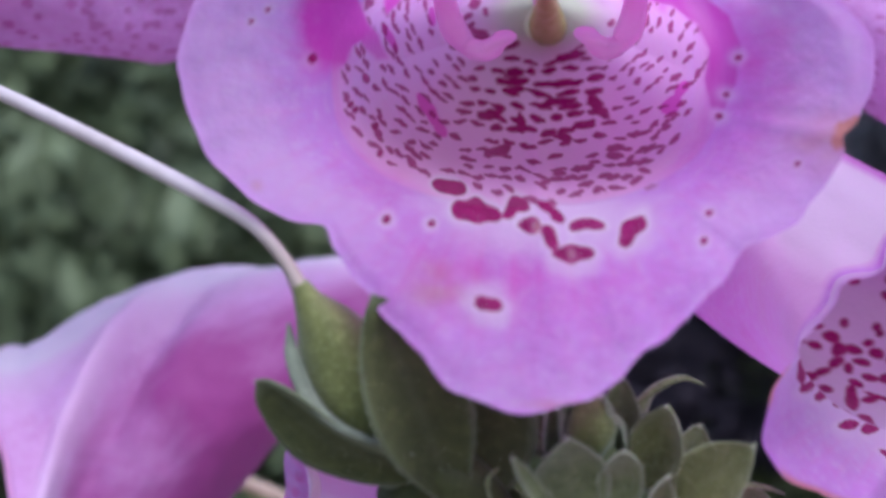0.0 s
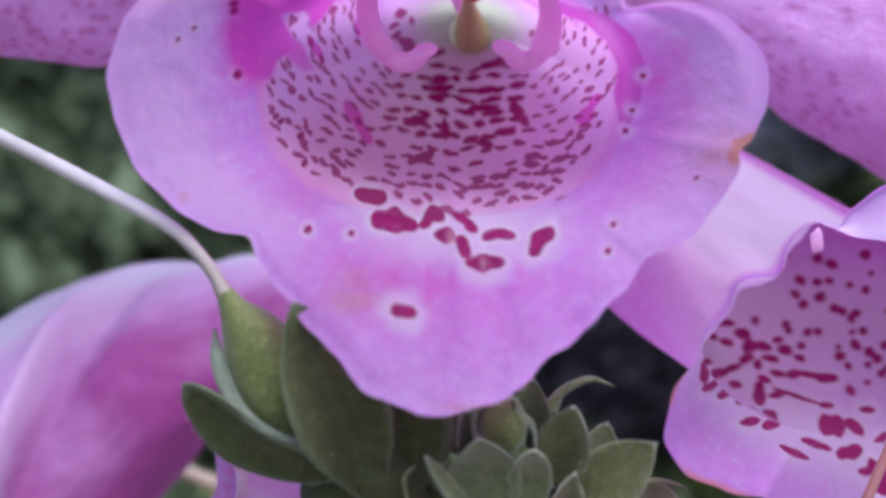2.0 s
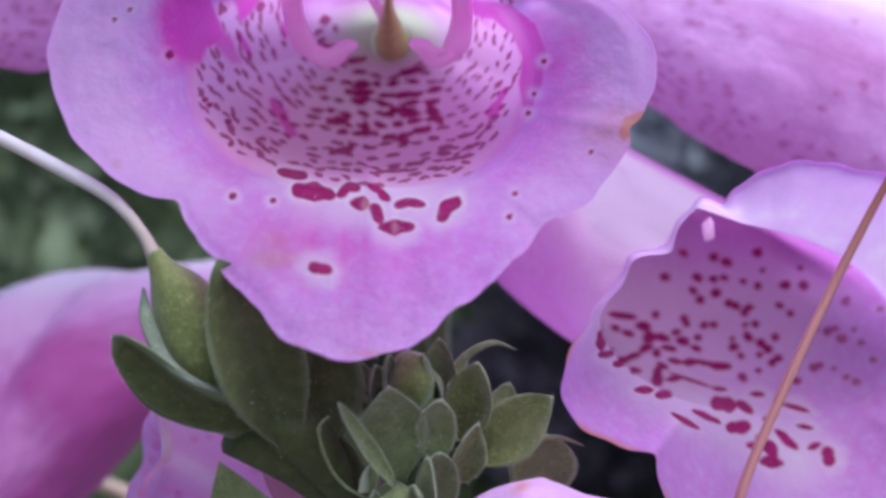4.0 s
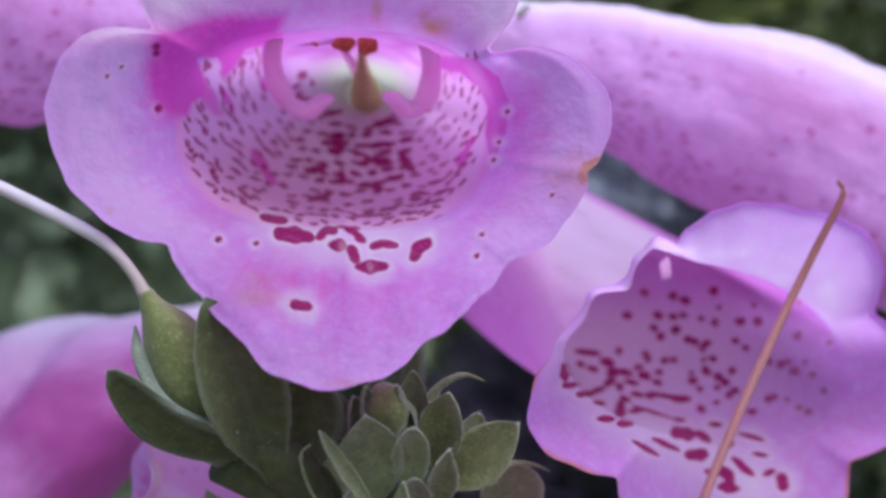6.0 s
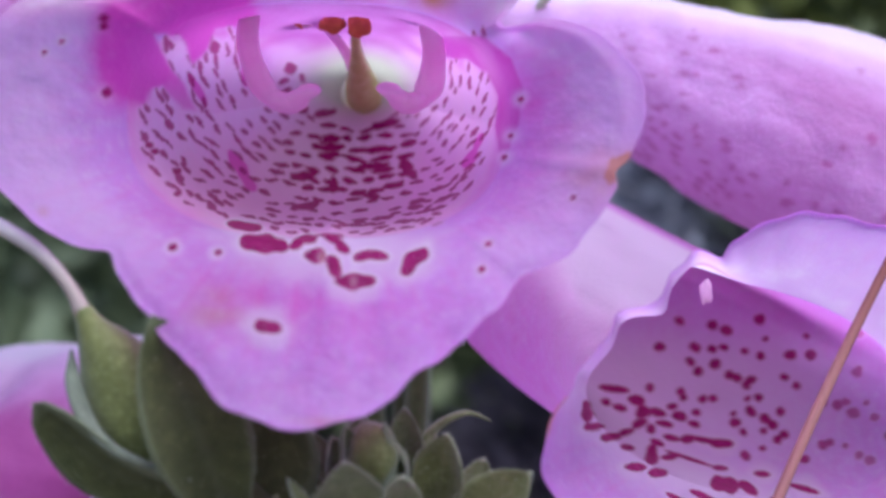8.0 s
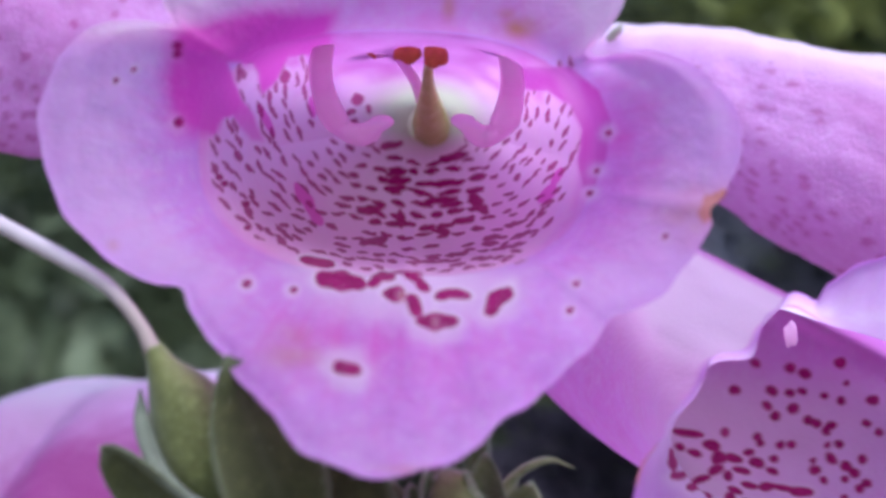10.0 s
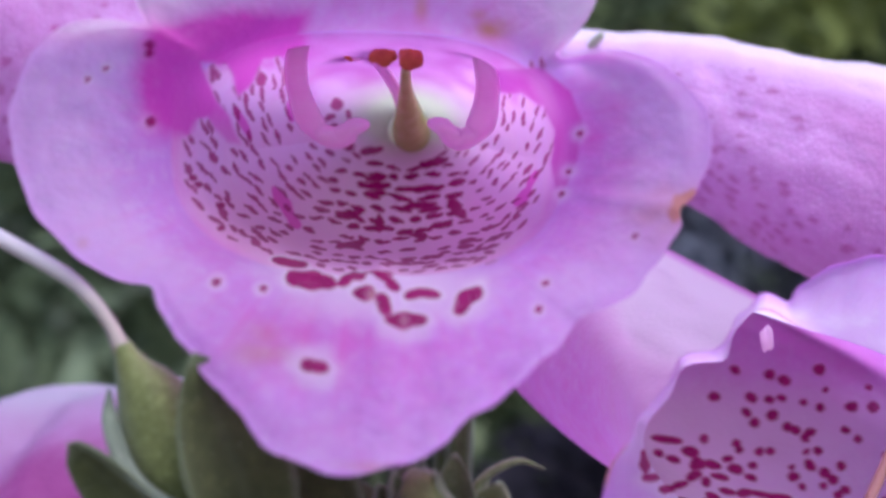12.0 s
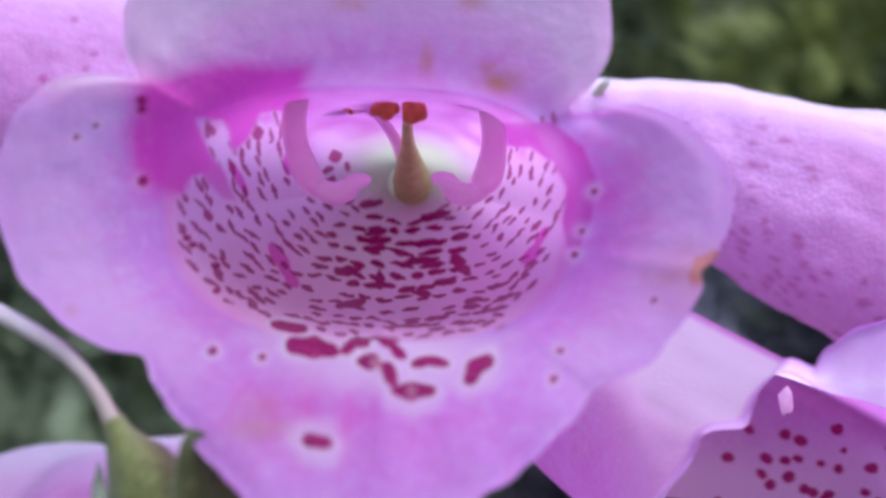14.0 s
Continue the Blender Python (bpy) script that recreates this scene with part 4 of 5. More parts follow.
def side_flower(base, mouth, up, label, girth=(8.6, 7.6), lobes=(6.5, 5.0, 4.0), flare=0.5, seed=0.0, dense=False, flecks=0.5, fade=0.0, material=None, spots_seed=0, droop=0.0, ruffle=0.5, crease=None, tint=0.0, stain=0.0, top_light=0.40, fold=None, slim=0.0, blush=0.0, under=0.0, streaks=0.0):
    """A foxglove flower whose tube runs from base to mouth; up points to its upper lip. lobes: how far lip, sides and top stand out."""
    N, TUBE, LOBE = (240, 150, 40) if dense else (140, 84, 30)
    base, mouth, up = (np.asarray(v, float) for v in (base, mouth, up))
    axis = mouth - base
    L = np.linalg.norm(axis)
    d = axis / L
    up = up - d * (up @ d)
    up /= np.linalg.norm(up)
    side = np.cross(d, up)
    th = np.linspace(0, 2 * np.pi, N, endpoint=False)
    c, s = np.cos(th), np.sin(th)
    down, top = np.maximum(-s, 0), np.maximum(s, 0)
    kt = np.linspace(0, 1, TUBE)
    prof = np.interp(kt, [0, 0.06, 0.16, 0.30, 0.5, 0.7, 0.88, 1.0], [0.16, 0.30, 0.42, 0.62, 0.86, 0.98, 1.0, 1.02])
    prof = np.convolve(np.r_[[prof[0]] * 6, prof, [prof[-1]] * 6], np.ones(13) / 13, "valid")
    prof = prof * (1 - slim * np.exp(-(((kt - 0.3) / 0.18) ** 2)))
    rows, kk, ee = [], [], []
    for k, r in zip(kt, prof):
        belly = 1 + 0.16 * down * math.sin(math.pi * k)
        lat, ver = girth[0] * r * c * belly, girth[1] * r * s * belly * (1 - under * down * smooth(1.1, 0.45, k))
        sag = -droop * L * math.sin(math.pi * k) * 0.5
        rows.append(base + d * (L * k) + np.outer(lat, side) + np.outer(ver + sag, up))
        kk.append(np.full(N, k)), ee.append(np.zeros(N))
    reach_out = lobes[0] * down**1.3 + lobes[1] * np.abs(c) ** 2.5 + lobes[2] * top**1.3
    notch = 1 - 0.32 * np.exp(-(((np.abs(c) - 0.76) / 0.10) ** 2))
    reach_out = reach_out * notch * (1 + 0.05 * np.sin(13 * th + seed))
    spread = flare * (0.55 + 0.75 * np.abs(c) + 0.25 * down)
    for k in np.linspace(0, 1, LOBE)[1:]:
        e = min(1, k / 0.95)
        fw = reach_out * e * (0.85 - 0.35 * e * spread)
        out = reach_out * spread * e**1.5
        curl = reach_out * 0.30 * max(0, e - 0.7) ** 1.5
        fw = fw - curl * 2 - 9 * max(0, k - 0.95)
        lat, ver = (girth[0] * prof[-1] + out) * c, (girth[1] * prof[-1] + out) * s
        wave = ruffle * e * np.sin(5 * th + seed) + 0.4 * ruffle * e * np.sin(11 * th + 2 * seed)
        rows.append(base + d * L + np.outer(fw + wave, d) + np.outer(lat, side) + np.outer(ver, up))
        kk.append(np.ones(N)), ee.append(np.full(N, e))
    p = np.concatenate(rows)
    k, e = np.concatenate(kk), np.concatenate(ee)
    ang = np.tile(th, len(rows))
    n1, n2 = wobble(p, 0.11, seed), wobble(p, 0.45, seed + 5)
    p = p + (0.9 * n1 + 0.25 * n2 + 0.05 * wobble(p, 1.1, seed + 2) + 0.10 * wobble(np.c_[3 * np.cos(ang), 3 * np.sin(ang), k * 1.5 + e], 1.0, seed))[:, None] * (np.outer(np.cos(ang), side) + np.outer(np.sin(ang), up))
    if crease:
        for a0, h0, w0 in crease:
            p = p + (h0 * smooth(0.1, 0.5, k) * np.exp(-((((ang - a0 + np.pi) % (2 * np.pi) - np.pi) / w0) ** 2)))[:, None] * (np.outer(np.cos(ang), side) + np.outer(np.sin(ang), up))
    # Crests painted pale and hollows magenta, as light would show the creases.
    ridge = np.zeros(len(p))
    for a0, h0, w0 in crease or ():
        ridge += np.sign(h0) * np.exp(-((((ang - a0 + 0.35 * n1 + np.pi) % (2 * np.pi) - np.pi) / w0) ** 2)) * smooth(0.1, 0.4, k)
    over = None
    if fold:                                # a sharp fold that runs aslant over the near side
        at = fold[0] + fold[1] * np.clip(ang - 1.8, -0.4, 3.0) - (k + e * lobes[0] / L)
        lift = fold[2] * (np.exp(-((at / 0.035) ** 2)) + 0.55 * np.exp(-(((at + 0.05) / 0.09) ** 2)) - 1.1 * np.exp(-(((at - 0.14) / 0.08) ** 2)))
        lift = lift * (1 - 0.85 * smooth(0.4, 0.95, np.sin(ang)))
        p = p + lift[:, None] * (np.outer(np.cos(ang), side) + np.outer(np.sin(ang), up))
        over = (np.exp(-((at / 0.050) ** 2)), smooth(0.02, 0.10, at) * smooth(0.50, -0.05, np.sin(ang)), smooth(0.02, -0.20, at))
    rnd = random.Random(11 + spots_seed)
    # spots laid round the tube and along it
    around = ((ang - 1.5 * np.pi + np.pi) % (2 * np.pi) - np.pi) * girth[0]
    along = k * L + e * lobes[0]
    spots = []
    for _ in range(420 if dense else 120):
        u, v = rnd.gauss(0, 7.5), rnd.uniform(L * 0.16, L * 1.02)
        a = rnd.uniform(0.20, 0.34) if dense else rnd.uniform(0.40, 0.6)
        spots.append((u, v, a * rnd.uniform(1.0, 1.4), a, rnd.uniform(0, 3)))
    cover, ring = spot_field(around, along, spots)
    belly = smooth(2.1, 0.9, np.abs(around) / girth[0])
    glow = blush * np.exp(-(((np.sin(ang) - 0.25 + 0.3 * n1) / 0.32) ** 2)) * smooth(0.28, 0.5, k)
    # Light from above painted pale on tube tops, shade as magenta on undersides.
    w = {"spot": 0.45 * cover * flecks * (0.6 + 0.4 * smooth(-0.3, 0.3, n1)), "pale": np.clip(0.45 * smooth(0.35, 0.0, k) + top_light * smooth(0.2, 0.95, np.sin(ang)) + fade + 0.4 * np.clip(ridge, 0, 1), 0, 1),
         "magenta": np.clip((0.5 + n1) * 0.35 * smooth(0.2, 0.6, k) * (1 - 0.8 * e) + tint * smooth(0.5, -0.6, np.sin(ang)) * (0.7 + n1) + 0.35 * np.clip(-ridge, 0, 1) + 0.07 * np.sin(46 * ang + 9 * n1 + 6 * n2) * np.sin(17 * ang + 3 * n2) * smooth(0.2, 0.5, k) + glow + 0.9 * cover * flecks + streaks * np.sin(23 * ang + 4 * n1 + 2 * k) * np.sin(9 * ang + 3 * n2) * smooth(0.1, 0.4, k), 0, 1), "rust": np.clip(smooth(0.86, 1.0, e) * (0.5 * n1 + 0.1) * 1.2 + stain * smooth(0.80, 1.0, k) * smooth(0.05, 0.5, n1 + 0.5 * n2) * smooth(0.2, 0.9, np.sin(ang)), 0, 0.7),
         "tube": 0.3 * np.clip(1 - e * 1.5, 0, 1), "green": 0.5 * smooth(0.10, 0.0, k)}
    # Highlight painted along the fold, shade in magenta under it, lighter lobe beyond.
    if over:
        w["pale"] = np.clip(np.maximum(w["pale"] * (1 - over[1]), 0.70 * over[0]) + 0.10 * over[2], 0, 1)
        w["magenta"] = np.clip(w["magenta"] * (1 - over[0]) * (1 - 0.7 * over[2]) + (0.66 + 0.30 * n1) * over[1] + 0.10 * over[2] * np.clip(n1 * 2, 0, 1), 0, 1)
    flower = thing("foxglove_flower", base, label, "flower", "flowers on the spike")
    faces = grid_faces(len(rows), N, True)
    body = np.arange(len(faces)) // N < TUBE - 1
    mid = (th[np.arange(len(faces)) % N] + np.pi / N) % (2 * np.pi)
    kinds = [("tube", body)]
    for name, a, b in (("upper_lip", 0.707, 2.434), ("side_lobe", 2.434, 3.85), ("lower_lip", 3.85, 5.57)):
        kinds.append((name, ~body & (mid >= a) & (mid < b)))
    kinds.append(("side_lobe", ~body & ((mid < 0.707) | (mid >= 5.57))))
    for name, pick in kinds:
        f = faces[pick]
        used, at = np.unique(f, return_inverse=True)
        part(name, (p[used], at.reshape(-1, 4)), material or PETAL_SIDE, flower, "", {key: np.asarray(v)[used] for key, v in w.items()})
    return flower, (base, d, up, side)


def calyx_cup(parent, base, d, up, side, size=1.0):
    """Five sepals round the base of a flower."""
    for i in range(5):
        a = 2 * math.pi * i / 5 + 0.3
        out = np.cos(a) * side + np.sin(a) * up
        leaf_part("sepal", parent, BUD_GREEN, base=base + 0.4 * out - 1.0 * d, tip=base + out * 4.2 * size + d * 9.0 * size, width=5.0 * size, facing=-out + 0.2 * d, bend=-0.08, seed=i)


main_flower()
turned_flower()

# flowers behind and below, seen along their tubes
far_right, frame_c = side_flower((-1.5, 130, 19.6), (47, 126, -0.4), (0.2, 0.1, 1.0), "pink foxglove tube seen from beside, lit top painted in", girth=(8.4, 8.7), tint=0.20, top_light=1.25, fade=0.08, seed=4.0, spots_seed=5, flecks=0.45, blush=0.30, slim=0.06, droop=-0.08, dense=True)
far_left, frame_d = side_flower((-10, 132, 18.6), (-46, 124, 19.0), (0.0, 0.2, 1.0), "pink foxglove tube with faint spots, seen from beside", girth=(8.0, 8.4), tint=0.20, top_light=0.8, seed=7.0, spots_seed=6, flecks=0.42, dense=True)
low_left_far, frame_e = side_flower((-17, 151, -8.0), (-45.5, 142, -24.0), (-0.3, 0.3, 1.0), "large drooping pink foxglove flower with folded sides", girth=(11.0, 11.5), flare=0.32, lobes=(9, 8, 3), seed=9.0, spots_seed=7, flecks=0.0, ruffle=0.5, fold=(0.46, 0.42, 1.5), tint=0.28, top_light=1.15, under=0.55, streaks=0.10)
low_left, frame_f = side_flower((-6.5, 105, -24.2), (-20.2, 102, -19.6), (0.3, -0.15, 1.0), "wilting pink foxglove flower hanging below the green buds", girth=(5.6, 5.4), lobes=(2.0, 2.2, 1.9), seed=12.0, spots_seed=8, flecks=0.35, ruffle=0.35, flare=0.75, streaks=0.30, crease=((2.4, 0.5, 0.16), (2.9, -0.6, 0.2), (3.5, 0.6, 0.18), (1.1, -0.4, 0.15)), tint=0.35, top_light=0.45, fade=0.22, dense=True, material=PETAL)
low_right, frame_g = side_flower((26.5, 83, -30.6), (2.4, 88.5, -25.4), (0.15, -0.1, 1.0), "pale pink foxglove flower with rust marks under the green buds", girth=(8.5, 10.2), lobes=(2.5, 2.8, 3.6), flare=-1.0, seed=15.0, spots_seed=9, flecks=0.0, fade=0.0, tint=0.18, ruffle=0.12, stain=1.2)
for flower, (b, d, up, side) in ((far_right, frame_c), (far_left, frame_d), (low_left_far, frame_e)):
    calyx_cup(flower, b, d, up, side, 0.55)
leaf_part("sepal", far_right, DOWN_GREEN, base=(6.6, 127.0, 18.8), tip=(7.6, 125.6, 19.8), width=0.7, facing=(0.3, -0.6, 1.0), cup=0.3, blunt=0.5, seed=41.0, hairs=60)


# ---- green parts of the spike ----
def spent_calyx():
    """Ovary of a flower that has fallen, in its sepals, with the long white style still on it."""
    ob = thing("seed_capsule", (-10.0, 91, -14.2), "green foxglove ovary in its sepals with a long white style", "seed capsule")
    part("pedicel", rod([(-11.8, 89.8, -12.6), (-9.4, 91.2, -14.9), (-7.6, 93.0, -17.6), (-5.2, 97.0, -20.4), (-3.6, 102, -22.5)], [2.4, 1.7, 0.85, 0.75, 0.75], 30, 14), SEPAL, ob)
    part("receptacle", rod([(-12.2, 90.0, -11.5), (-10.0, 89.5, -12.6), (-8.3, 90.0, -14.2), (-7.0, 92.0, -16.7), (-5.5, 96.0, -19.3)], [1.5, 2.0, 1.75, 1.15, 0.9], 30, 18, 0.8), SEPAL, ob, "thick dark green base of the calyx")
    part("ovary", rod([(-10.6, 91.5, -13.6), (-12.6, 90.4, -11.2), (-14.2, 89.4, -8.6), (-15.6, 88.4, -5.6), (-16.4, 87.8, -4.1), (-16.85, 87.6, -3.1)], [1.2, 2.6, 2.75, 1.7, 0.8, 0.42], 36, 20), OVARY, ob, "plump olive-green ovary")
    thread = rod([(-16.8, 87.6, -3.4), (-17.5, 88.2, -2.35), (-18.7, 88.6, -0.95), (-20.3, 89.2, 0.2), (-23.9, 90.2, 1.95), (-28.9, 92, 4.15), (-34.1, 94, 6.3), (-39.7, 96, 8.4), (-44, 98, 9.7)], [0.46, 0.36, 0.36, 0.40, 0.42, 0.41, 0.40, 0.38, 0.3], 60, 12)
    part("style", thread, STYLE, ob, "long white thread-like style", {"tip": smooth(-16.8, -21.0, thread[0][:, 0])})
    leaf_part("sepal", ob, SEPAL, "dark green sepal with a pale margin", base=(-9.3, 88.6, -14.2), tip=(-13.0, 85.2, -3.3), width=4.9, facing=(0.25, -1.0, 0.1), bend=0.05, cup=0.30, widest=0.52, thick=0.5, seed=1.0)
    leaf_part("sepal", ob, SEPAL, "dark green sepal with a pale margin", base=(-10.1, 88.0, -12.4), tip=(-18.7, 86.0, -7.6), width=3.5, band=0.50, facing=(-0.2, -0.9, -0.45), bend=0.05, sway=-0.10, cup=0.25, widest=0.55, thick=0.5, seed=2.0, blunt=0.45)
    part("sepal", rod([(-17.61, 88.6, -5.19), (-17.17, 87.4, -6.74), (-16.26, 86.4, -8.39), (-14.91, 86.0, -9.65), (-13.19, 86.0, -10.46), (-11.26, 86.6, -11.19)], [0.08, 0.42, 0.50, 0.46, 0.36, 0.2], 36, 12, 0.5), SEPAL_GREY, ob, "grey-green sepal wrapped round the ovary")
    leaf_part("sepal", ob, SEPAL, "", base=(-8.6, 89.4, -14.6), tip=(-8.4, 87.8, -6.2), width=6.4, facing=(0.3, -1.0, 0.1), bend=-0.08, cup=0.3, seed=4.0)
    return ob


def bud_tip():
    """The young tip of the spike: sepals and bracts packed round small buds."""
    ob = thing("bud_cluster", (-2.6, 97, -20), "cluster of grey-green foxglove buds with downy pointed sepals", "flower buds")
    def add(base, tip, width, facing, name="sepal", material=BUD_GREEN, **kw):
        return leaf_part(name, ob, material, "", base=base, tip=tip, width=width * 1.05, facing=facing, **kw)
    # sepals from the back of the tuft to its front
    add((-7.4, 99.0, -23.5), (-7.8, 96.5, -18.5), 4.0, (0.1, -1, 0.2), bend=-0.03, cup=0.2, seed=17.0, blunt=0.7)
    add((-5.7, 96.0, -22.6), (-4.6, 93.0, -19.5), 2.4, (-0.2, -1, 0.3), bend=0.05, cup=0.3, seed=37.0, blunt=0.6)
    add((4.6, 96.0, -19.0), (5.0, 92.5, -13.7), 3.8, (0.1, -1, 0.2), bend=-0.05, cup=0.2, widest=0.6, seed=9.0, blunt=0.5)
    add((2.1, 93.0, -12.9), (2.7, 92.0, -10.7), 1.8, (0, -1, 0), bend=0.0, cup=0.3, seed=8.0, blunt=0.6)
    add((-1.2, 93.0, -13.1), (-1.3, 90.5, -7.9), 2.1, (-0.1, -1, 0), bend=-0.04, cup=0.4, seed=35.0, blunt=0.65)
    add((-3.8, 94.0, -12.9), (-3.5, 92.0, -8.4), 2.2, (0, -1, 0), bend=0.0, cup=0.4, seed=34.0, blunt=0.65)
    add((-5.2, 93.5, -12.6), (-7.9, 91.5, -9.4), 1.2, (0.4, -1, 0.2), bend=0.06, cup=0.5, seed=33.0, blunt=0.7)
    add((-4.6, 93.5, -12.4), (-6.4, 92.5, -9.4), 1.4, (0.2, -1, 0.1), bend=0.02, cup=0.4, seed=36.0, blunt=0.7)
    add((-4.1, 92.0, -13.0), (-4.8, 89.3, -9.4), 1.7, (0.5, -1, 0), bend=-0.08, cup=0.5, seed=1.0, blunt=0.6)
    add((-1.8, 92.0, -12.9), (-1.7, 89.0, -9.4), 1.6, (-0.6, -1, 0), bend=-0.08, cup=0.5, seed=2.0, blunt=0.6)
    add((-3.5, 91.0, -12.6), (-4.0, 88.2, -8.7), 1.2, (0.8, -1, 0), bend=-0.06, cup=0.6, seed=31.0, blunt=0.6)
    add((-2.2, 91.0, -12.6), (-2.2, 88.2, -8.6), 1.1, (-0.8, -1, 0), bend=-0.06, cup=0.6, seed=32.0, blunt=0.6)
    add((0.0, 91.5, -14.0), (0.9, 88.6, -9.0), 2.7, (-0.25, -1, 0.1), bend=-0.06, cup=0.4, widest=0.52, seed=6.0, blunt=0.75, material=OVARY)
    add((0.8, 91.0, -15.1), (4.9, 88.0, -10.8), 3.2, (0.1, -1, 0.45), bend=-0.05, cup=0.3, widest=0.52, seed=7.0, blunt=0.75, material=OVARY)
    add((-1.5, 90.0, -15.0), (-1.2, 86.6, -10.8), 2.1, (0.05, -1, 0.2), bend=-0.08, cup=0.3, widest=0.5, seed=5.0, blunt=0.62)
    add((-3.5, 90.5, -16.1), (-3.9, 85.6, -10.1), 3.7, (0.05, -1, 0.15), bend=-0.08, cup=0.22, widest=0.5, seed=4.0, blunt=0.8)
    add((-3.7, 89.0, -16.0), (-6.5, 85.2, -10.9), 0.9, (0.5, -1, 0.2), bend=-0.03, cup=0.6, seed=10.0, blunt=0.55)
    add((-6.0, 93.0, -17.3), (-7.5, 91.5, -13.5), 1.8, (0.3, -1, 0), bend=0.03, cup=0.4, seed=11.0, blunt=0.6)
    add((-1.1, 91.5, -17.7), (-1.2, 88.5, -14.0), 2.1, (0.1, -1, 0.2), bend=-0.06, cup=0.35, seed=15.0, blunt=0.55)
    add((0.2, 91.0, -16.2), (0.9, 87.6, -12.3), 1.7, (0.1, -1, 0.2), bend=-0.05, cup=0.5, seed=16.0, blunt=0.9, material=OVARY)
    add((-2.1, 91.0, -20.0), (-1.8, 87.6, -14.2), 1.3, (-0.4, -1, 0), bend=-0.04, cup=0.5, seed=14.0, blunt=0.6)
    add((-2.7, 91.5, -20.8), (-2.6, 87.8, -15.7), 1.2, (-0.6, -1, 0), bend=-0.10, cup=0.5, seed=13.0, blunt=0.6)
    add((-4.1, 91.5, -20.8), (-4.7, 88.0, -16.2), 1.3, (0.6, -1, 0), bend=-0.10, cup=0.5, seed=38.0, blunt=0.6)
    # the buds between them, and the curled tips and edges
    part("bud", blob((-2.8, 89.3, -10.2), (1.25, 1.3, 1.75), None, 0.12, seed=2.0), OVARY, ob, "small round olive bud")
    part("bud", blob((-3.7, 89.8, -18.2), (1.45, 1.5, 2.3), None, 0.10, seed=6.0), BUD_GREEN, ob, "closed oval green bud")
    part("sepal", rod([(-0.3, 93.2, -10.1), (0.2, 93.0, -9.2), (1.1, 93.0, -8.6), (2.0, 93.2, -8.4), (3.1, 93.4, -8.8)], [0.8, 0.55, 0.42, 0.30, 0.07], 24, 10, 0.5), BUD_GREEN, ob, "curled pale sepal tip")
    part("sepal", rod([(4.2, 92.4, -14.0), (5.2, 92.3, -13.7), (6.2, 92.6, -13.9), (7.1, 93.0, -14.3)], [0.30, 0.26, 0.2, 0.06], 14, 8, 0.6), BUD_GREEN, ob, "curled pale sepal tip")
    part("sepal", rod([(-7.2, 87.6, -12.0), (-7.7, 87.4, -12.5), (-7.6, 87.4, -13.5), (-7.1, 87.8, -14.9), (-6.3, 88.4, -16.0), (-5.1, 89.4, -16.9)], [0.12, 0.15, 0.16, 0.17, 0.18, 0.2], 28, 10, 0.5), BUD_GREEN, ob, "thin bowed sepal edge")
    part("sepal", rod([(-5.5, 91.0, -16.8), (-5.3, 90.6, -15.6), (-4.8, 90.4, -14.8)], [0.35, 0.3, 0.12], 14, 8, 0.5), DOWN_GREEN, ob, "thin pale sepal edge")
    part("sepal", rod([(-8.5, 91.5, -20.9), (-7.3, 91.0, -19.5), (-6.1, 90.6, -18.9), (-5.0, 90.2, -18.9)], [0.32, 0.28, 0.24, 0.1], 18, 8, 0.5), BUD_GREEN, ob, "thin pale sepal edge")
    part("axis", rod([(-2.7, 89.5, -11.5), (-2.6, 94, -17), (-2.6, 100, -21)], [1.2, 2.3, 2.6], 20, 14), STEM, ob)
    return ob


spent_calyx()
bud_tip()

bract = thing("bract", (-9.4, 93, -23.6), "broad grey-green bract leaf below the buds", "leaf")
leaf_part("leaf_blade", bract, BUD_GREEN, "", base=(-9.4, 93.0, -23.6), tip=(-13.7, 90.6, -15.2), width=5.4, facing=(-0.1, -1, 0.25), bend=-0.06, cup=0.2, widest=0.40, thick=0.5, seed=21.0, blunt=1.0, sway=-0.06)

shape, rim, tuft = blade(base=(-8.7, 97.5, -21.0), tip=(-12.6, 97.0, -14.6), width=2.6, facing=(0.3, -0.9, 0.3), bend=0.06, cup=0.4, thick=0.12, seed=24.0)
part("petal_flap", shape, PETAL_SIDE, low_left, "fading reddish petal edge", {"rust": 0.36 + 0.3 * rim["margin"], "pale": 0.45 + 0.4 * rim["margin"]})

dry = thing("seed_capsule", (17.6, 99.5, -26.0), "green ovary with a dry brown style standing before a flower", "seed capsule")
part("ovary", rod([(17.6, 99.5, -27.5), (17.7, 99.3, -24.5), (17.2, 99.2, -22.0), (16.9, 99.1, -20.2)], [1.5, 2.2, 1.2, 0.5], 24, 16), OVARY, dry, "green ovary")
stalk = rod([(16.9, 99.1, -20.6), (17.6, 99.0, -17.4), (19.75, 99.4, -12.2), (22.5, 99.8, -6.2), (25.15, 100, -0.8), (26.6, 100, 2.0), (27.1, 100, 3.3), (26.7, 100, 4.0)], [0.40, 0.33, 0.31, 0.30, 0.27, 0.24, 0.20, 0.11], 50, 10)
part("style", stalk, DRY, dry, "dry brown thread-like style", {"tip": smooth(-8.0, 2.0, stalk[0][:, 2])})

straw = thing("dry_style", (-38, 178, -35.5), "blurred tan style of a flower far behind", "style")
part("stalk", rod([(-50, 176, -31), (-45, 178, -32.8), (-39, 178, -35), (-32, 178, -38)], [0.6, 0.8, 0.9, 0.8], 20, 8), STRAW, straw)

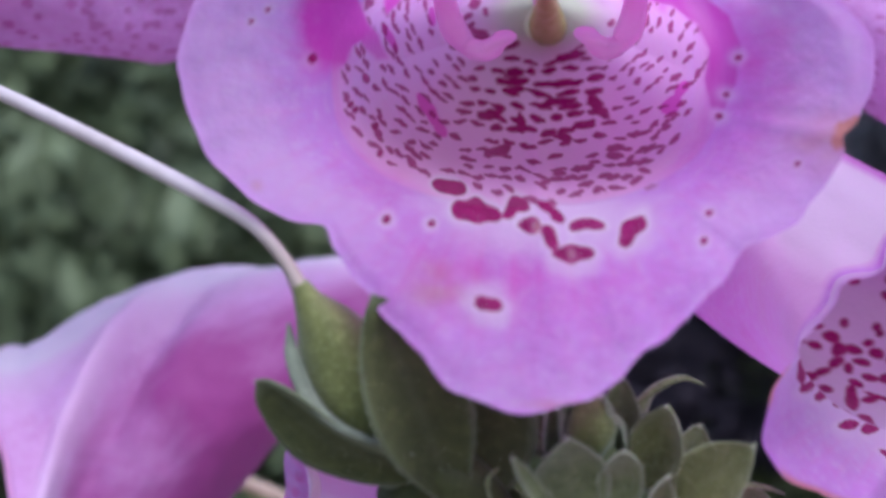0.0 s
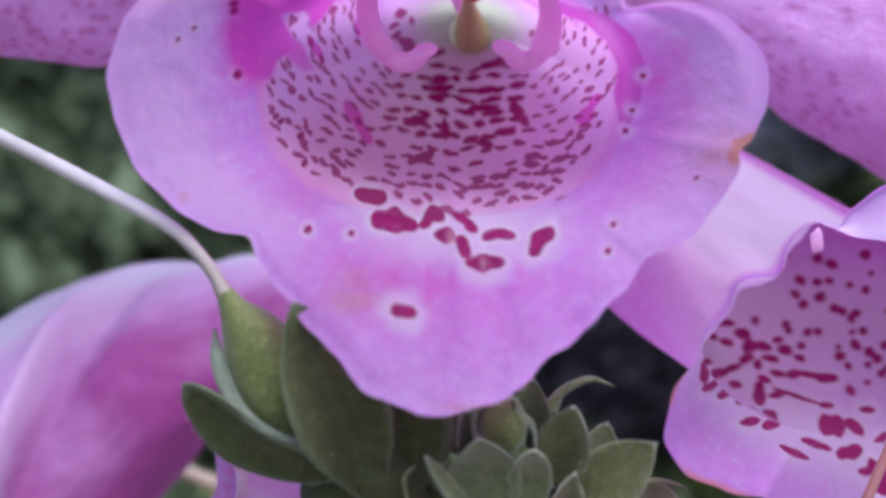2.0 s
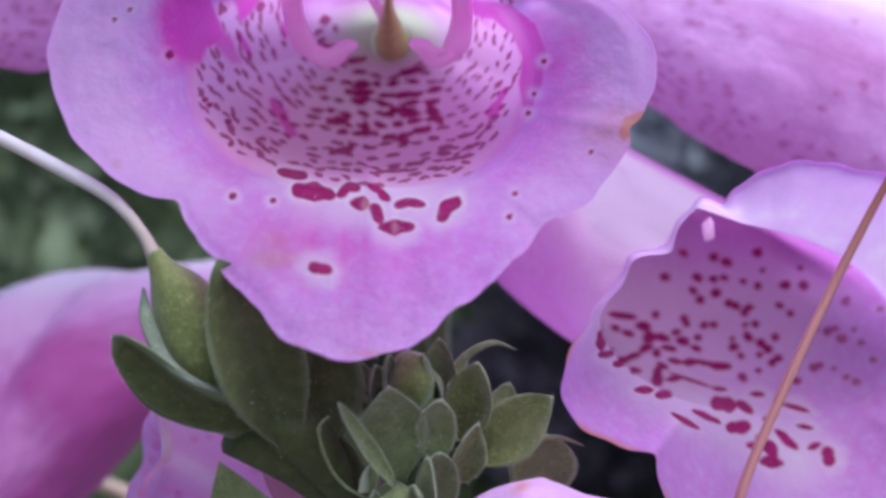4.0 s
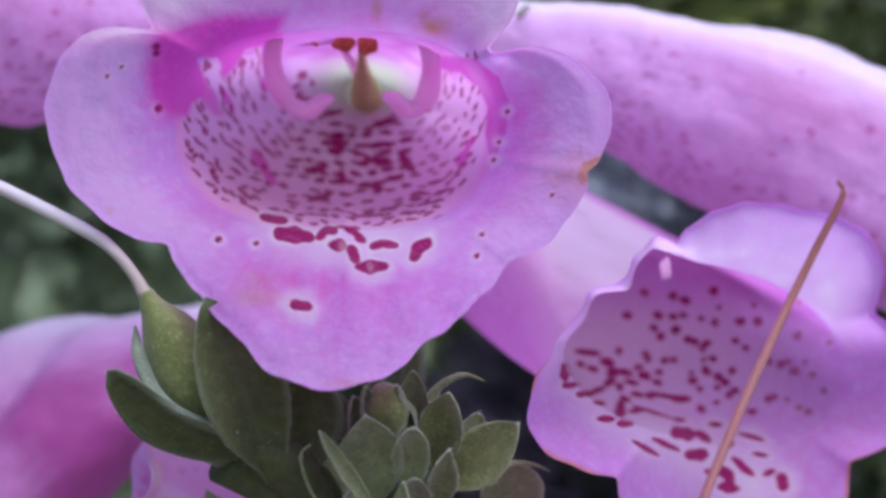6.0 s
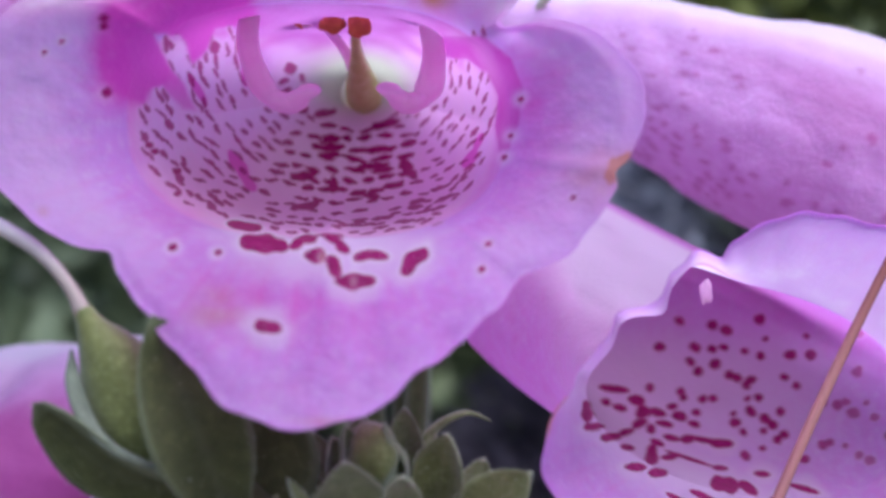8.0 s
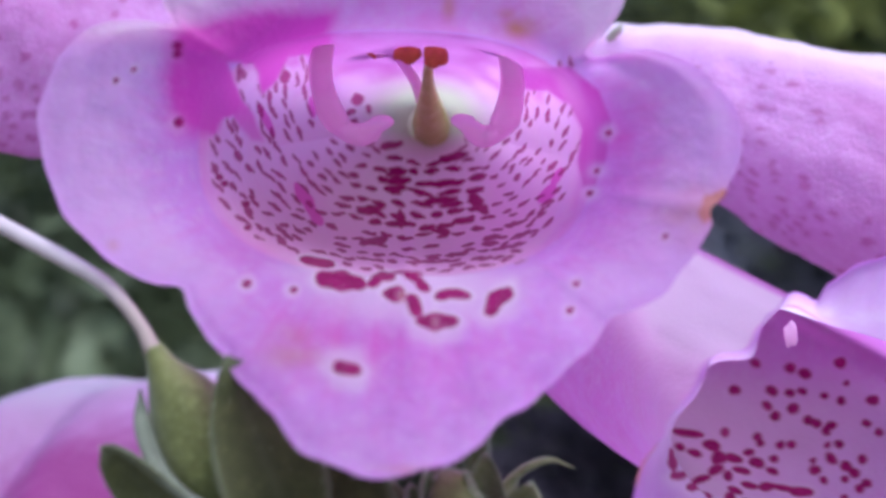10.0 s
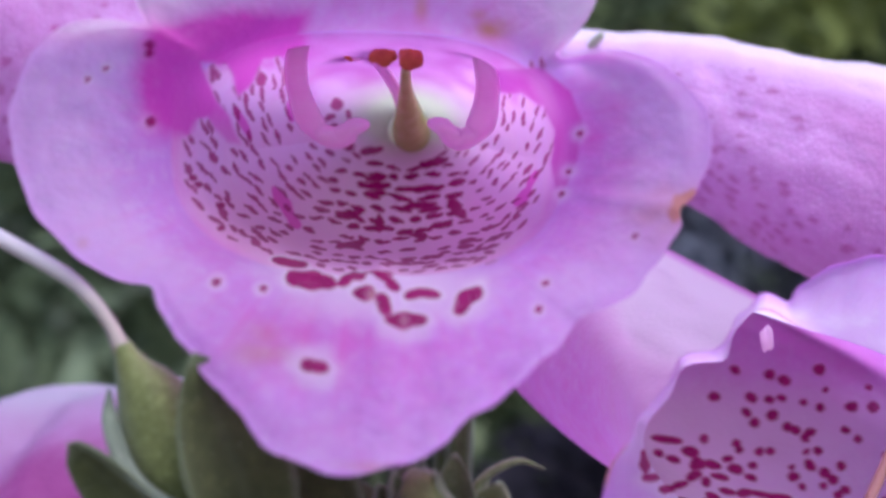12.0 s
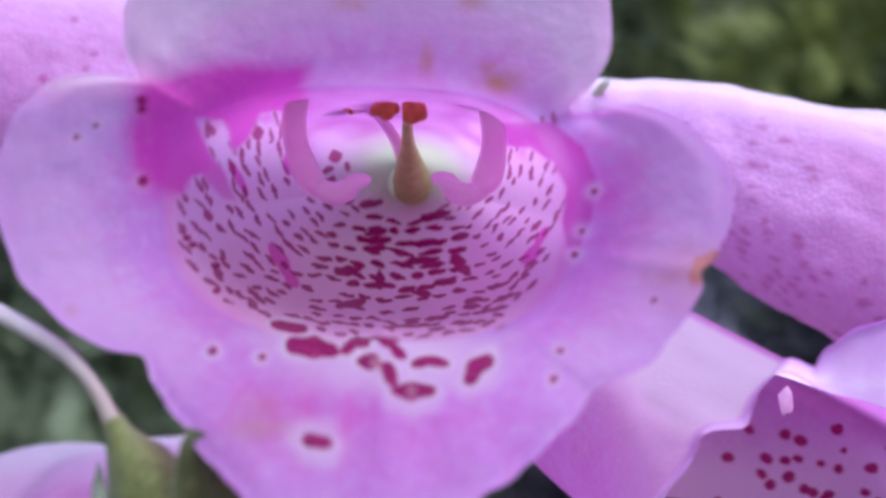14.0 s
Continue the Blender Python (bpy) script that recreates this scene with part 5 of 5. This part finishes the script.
spike = thing("foxglove_plant", (-4, 150, -900), "tall green foxglove stem that bends forward at its tip", "plant stem")
part("stem", rod([(-6, 190, -900), (-5, 185, -500), (-4, 172, -120), (-3.4, 150, -48), (-2.8, 122, -30), (-2.6, 100, -21.5)], [7, 6, 4.2, 3.4, 3.0, 2.5], 70, 14), STEM, spike)
for b, r in (((-4.2, 137, 16.0), 1.1), ((-1.9, 136, 8.9), 1.1), ((-1.5, 130, 19.6), 1.0), ((-10, 132, 18.6), 1.0), ((-17, 151, -7.0), 1.2), ((-6.5, 105, -24.2), 1.0), ((17.6, 99.5, -27.0), 0.9), ((26.5, 83, -30.6), 0.9)):
    b = np.array(b)
    foot = np.array((-3.0, min(150, max(118, b[1] + 10)), -34.0 - 0.4 * max(0, b[1] - 130)))
    if b[1] < 112:
        foot = np.array((-2.7, 112.0, -26.0))
    part("pedicel", rod([foot, 0.55 * foot + 0.45 * b + np.array((0, 4, -1)), b], [r * 1.1, r, r], 16, 10), STEM, spike)

grow_down()


# ---- the garden behind ----
def leaf_heap(name, c, size, seed, material, label, category):
    """Very many small leaves strewn through a space, as one mesh."""
    rnd = np.random.RandomState(seed)
    c = c[c[:, 2] > -LIFT * 1000 + 10]
    count = len(c)
    d = rnd.randn(count, 3) + np.array([0, 0, 0.3])
    d /= np.linalg.norm(d, axis=1)[:, None]
    s = np.cross(d, rnd.randn(count, 3))
    s /= np.linalg.norm(s, axis=1)[:, None]
    n = np.cross(d, s)
    L = size * (0.6 + 0.8 * rnd.rand(count))[:, None]
    W = L * 0.26
    pts = np.stack([c - d * L / 2, c - d * L * 0.15 + s * W + n * L * 0.06, c - d * L * 0.1, c - d * L * 0.15 - s * W + n * L * 0.06,
                    c + d * L * 0.22 + s * W * 0.8 + n * L * 0.05, c + d * L * 0.22 - s * W * 0.8 + n * L * 0.05, c + d * L / 2 - n * L * 0.08], 1).reshape(-1, 3)
    o = (np.arange(count) * 7)[:, None]
    f = [np.hstack([o + a for a in q]) for q in ((0, 2, 1), (0, 3, 2), (1, 2, 4), (2, 3, 5), (2, 6, 4), (2, 5, 6))]
    ob = part(name, (pts, np.concatenate(f)), material, None)
    return tagged(ob, label, category, kind="stuff")


def shrub_bank(name, clumps, count, size, seed, material, label):
    """Rounded clumps of leaves, as one mass."""
    rnd = np.random.RandomState(seed)
    places = []
    for x, y, z, r, h in clumps:
        d = rnd.randn(count, 3)
        d /= np.linalg.norm(d, axis=1)[:, None]
        places.append(np.array([x, y, z]) + d * np.array([r, r * 0.8, h]) * (0.55 + 0.5 * rnd.rand(count, 1)))
    return leaf_heap(name, np.vstack(places), size, seed, material, label, "foliage")


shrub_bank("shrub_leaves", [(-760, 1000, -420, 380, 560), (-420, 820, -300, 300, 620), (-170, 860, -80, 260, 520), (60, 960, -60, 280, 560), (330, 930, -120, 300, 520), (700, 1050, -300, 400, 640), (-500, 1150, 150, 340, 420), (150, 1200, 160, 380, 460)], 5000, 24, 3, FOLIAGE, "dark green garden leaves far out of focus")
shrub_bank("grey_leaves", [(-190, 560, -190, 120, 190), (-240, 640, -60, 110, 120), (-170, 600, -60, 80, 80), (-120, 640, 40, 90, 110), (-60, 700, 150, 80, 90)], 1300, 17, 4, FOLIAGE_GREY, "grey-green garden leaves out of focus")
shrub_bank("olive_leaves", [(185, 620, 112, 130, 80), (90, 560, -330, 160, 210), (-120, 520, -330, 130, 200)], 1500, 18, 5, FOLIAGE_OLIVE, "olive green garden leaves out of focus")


# Clump added to tone the upper gap blue-grey, placed to fit the camera's view.
shrub_bank("dusky_leaves", [(96, 540, 24, 72, 34)], 2600, 11, 7, FOLIAGE_DUSK, "added blue-grey leaves filling a gap, out of focus")
# Added clump that stands for shade in the lower gap, placed for the camera's view.
shrub_bank("shade_clump", [(75, 600, -75, 85, 52)], 2600, 11, 8, FOLIAGE_SHADE, "added leaf clump coloured dark purplish to stand for shade")


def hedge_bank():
    """Dense dark mass added behind the leaves to hide the bright sky in their gaps."""
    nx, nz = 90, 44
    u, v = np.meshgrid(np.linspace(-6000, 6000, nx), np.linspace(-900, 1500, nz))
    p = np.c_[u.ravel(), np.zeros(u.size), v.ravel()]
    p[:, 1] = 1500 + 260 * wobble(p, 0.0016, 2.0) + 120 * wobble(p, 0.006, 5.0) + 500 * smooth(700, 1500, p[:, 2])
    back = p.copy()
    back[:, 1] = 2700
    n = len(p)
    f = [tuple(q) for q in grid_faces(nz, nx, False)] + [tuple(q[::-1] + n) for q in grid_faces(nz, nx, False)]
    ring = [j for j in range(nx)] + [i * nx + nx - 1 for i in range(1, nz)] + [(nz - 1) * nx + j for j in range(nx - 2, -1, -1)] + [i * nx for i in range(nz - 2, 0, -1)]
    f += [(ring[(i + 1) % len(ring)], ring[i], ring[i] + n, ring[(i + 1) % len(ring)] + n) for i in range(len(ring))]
    return tagged(part("hedge", (np.vstack([p, back]), f), HEDGE_DARK, None), "dense dark hedge added to hide sky behind the leaves", "hedge", kind="structure")


hedge_bank()
gx, gy = np.meshgrid(np.r_[-300, -60, -20, np.linspace(-6, 6, 40), 20, 60, 300], np.r_[-300, -60, -20, np.linspace(-6, 6, 40), 20, 60, 300])
g = np.c_[gx.ravel(), gy.ravel(), np.zeros(gx.size)]
g[:, 2] = 0.03 * wobble(g, 0.9, 1.0) * (np.hypot(g[:, 0], g[:, 1]) < 9)
g = g * 1000 + np.array([0, 0, -LIFT * 1000])
tagged(part("ground", (g, grid_faces(46, 46, False)), SOIL, None), "unseen garden soil, coloured pale to bounce light upward", "ground", kind="structure")
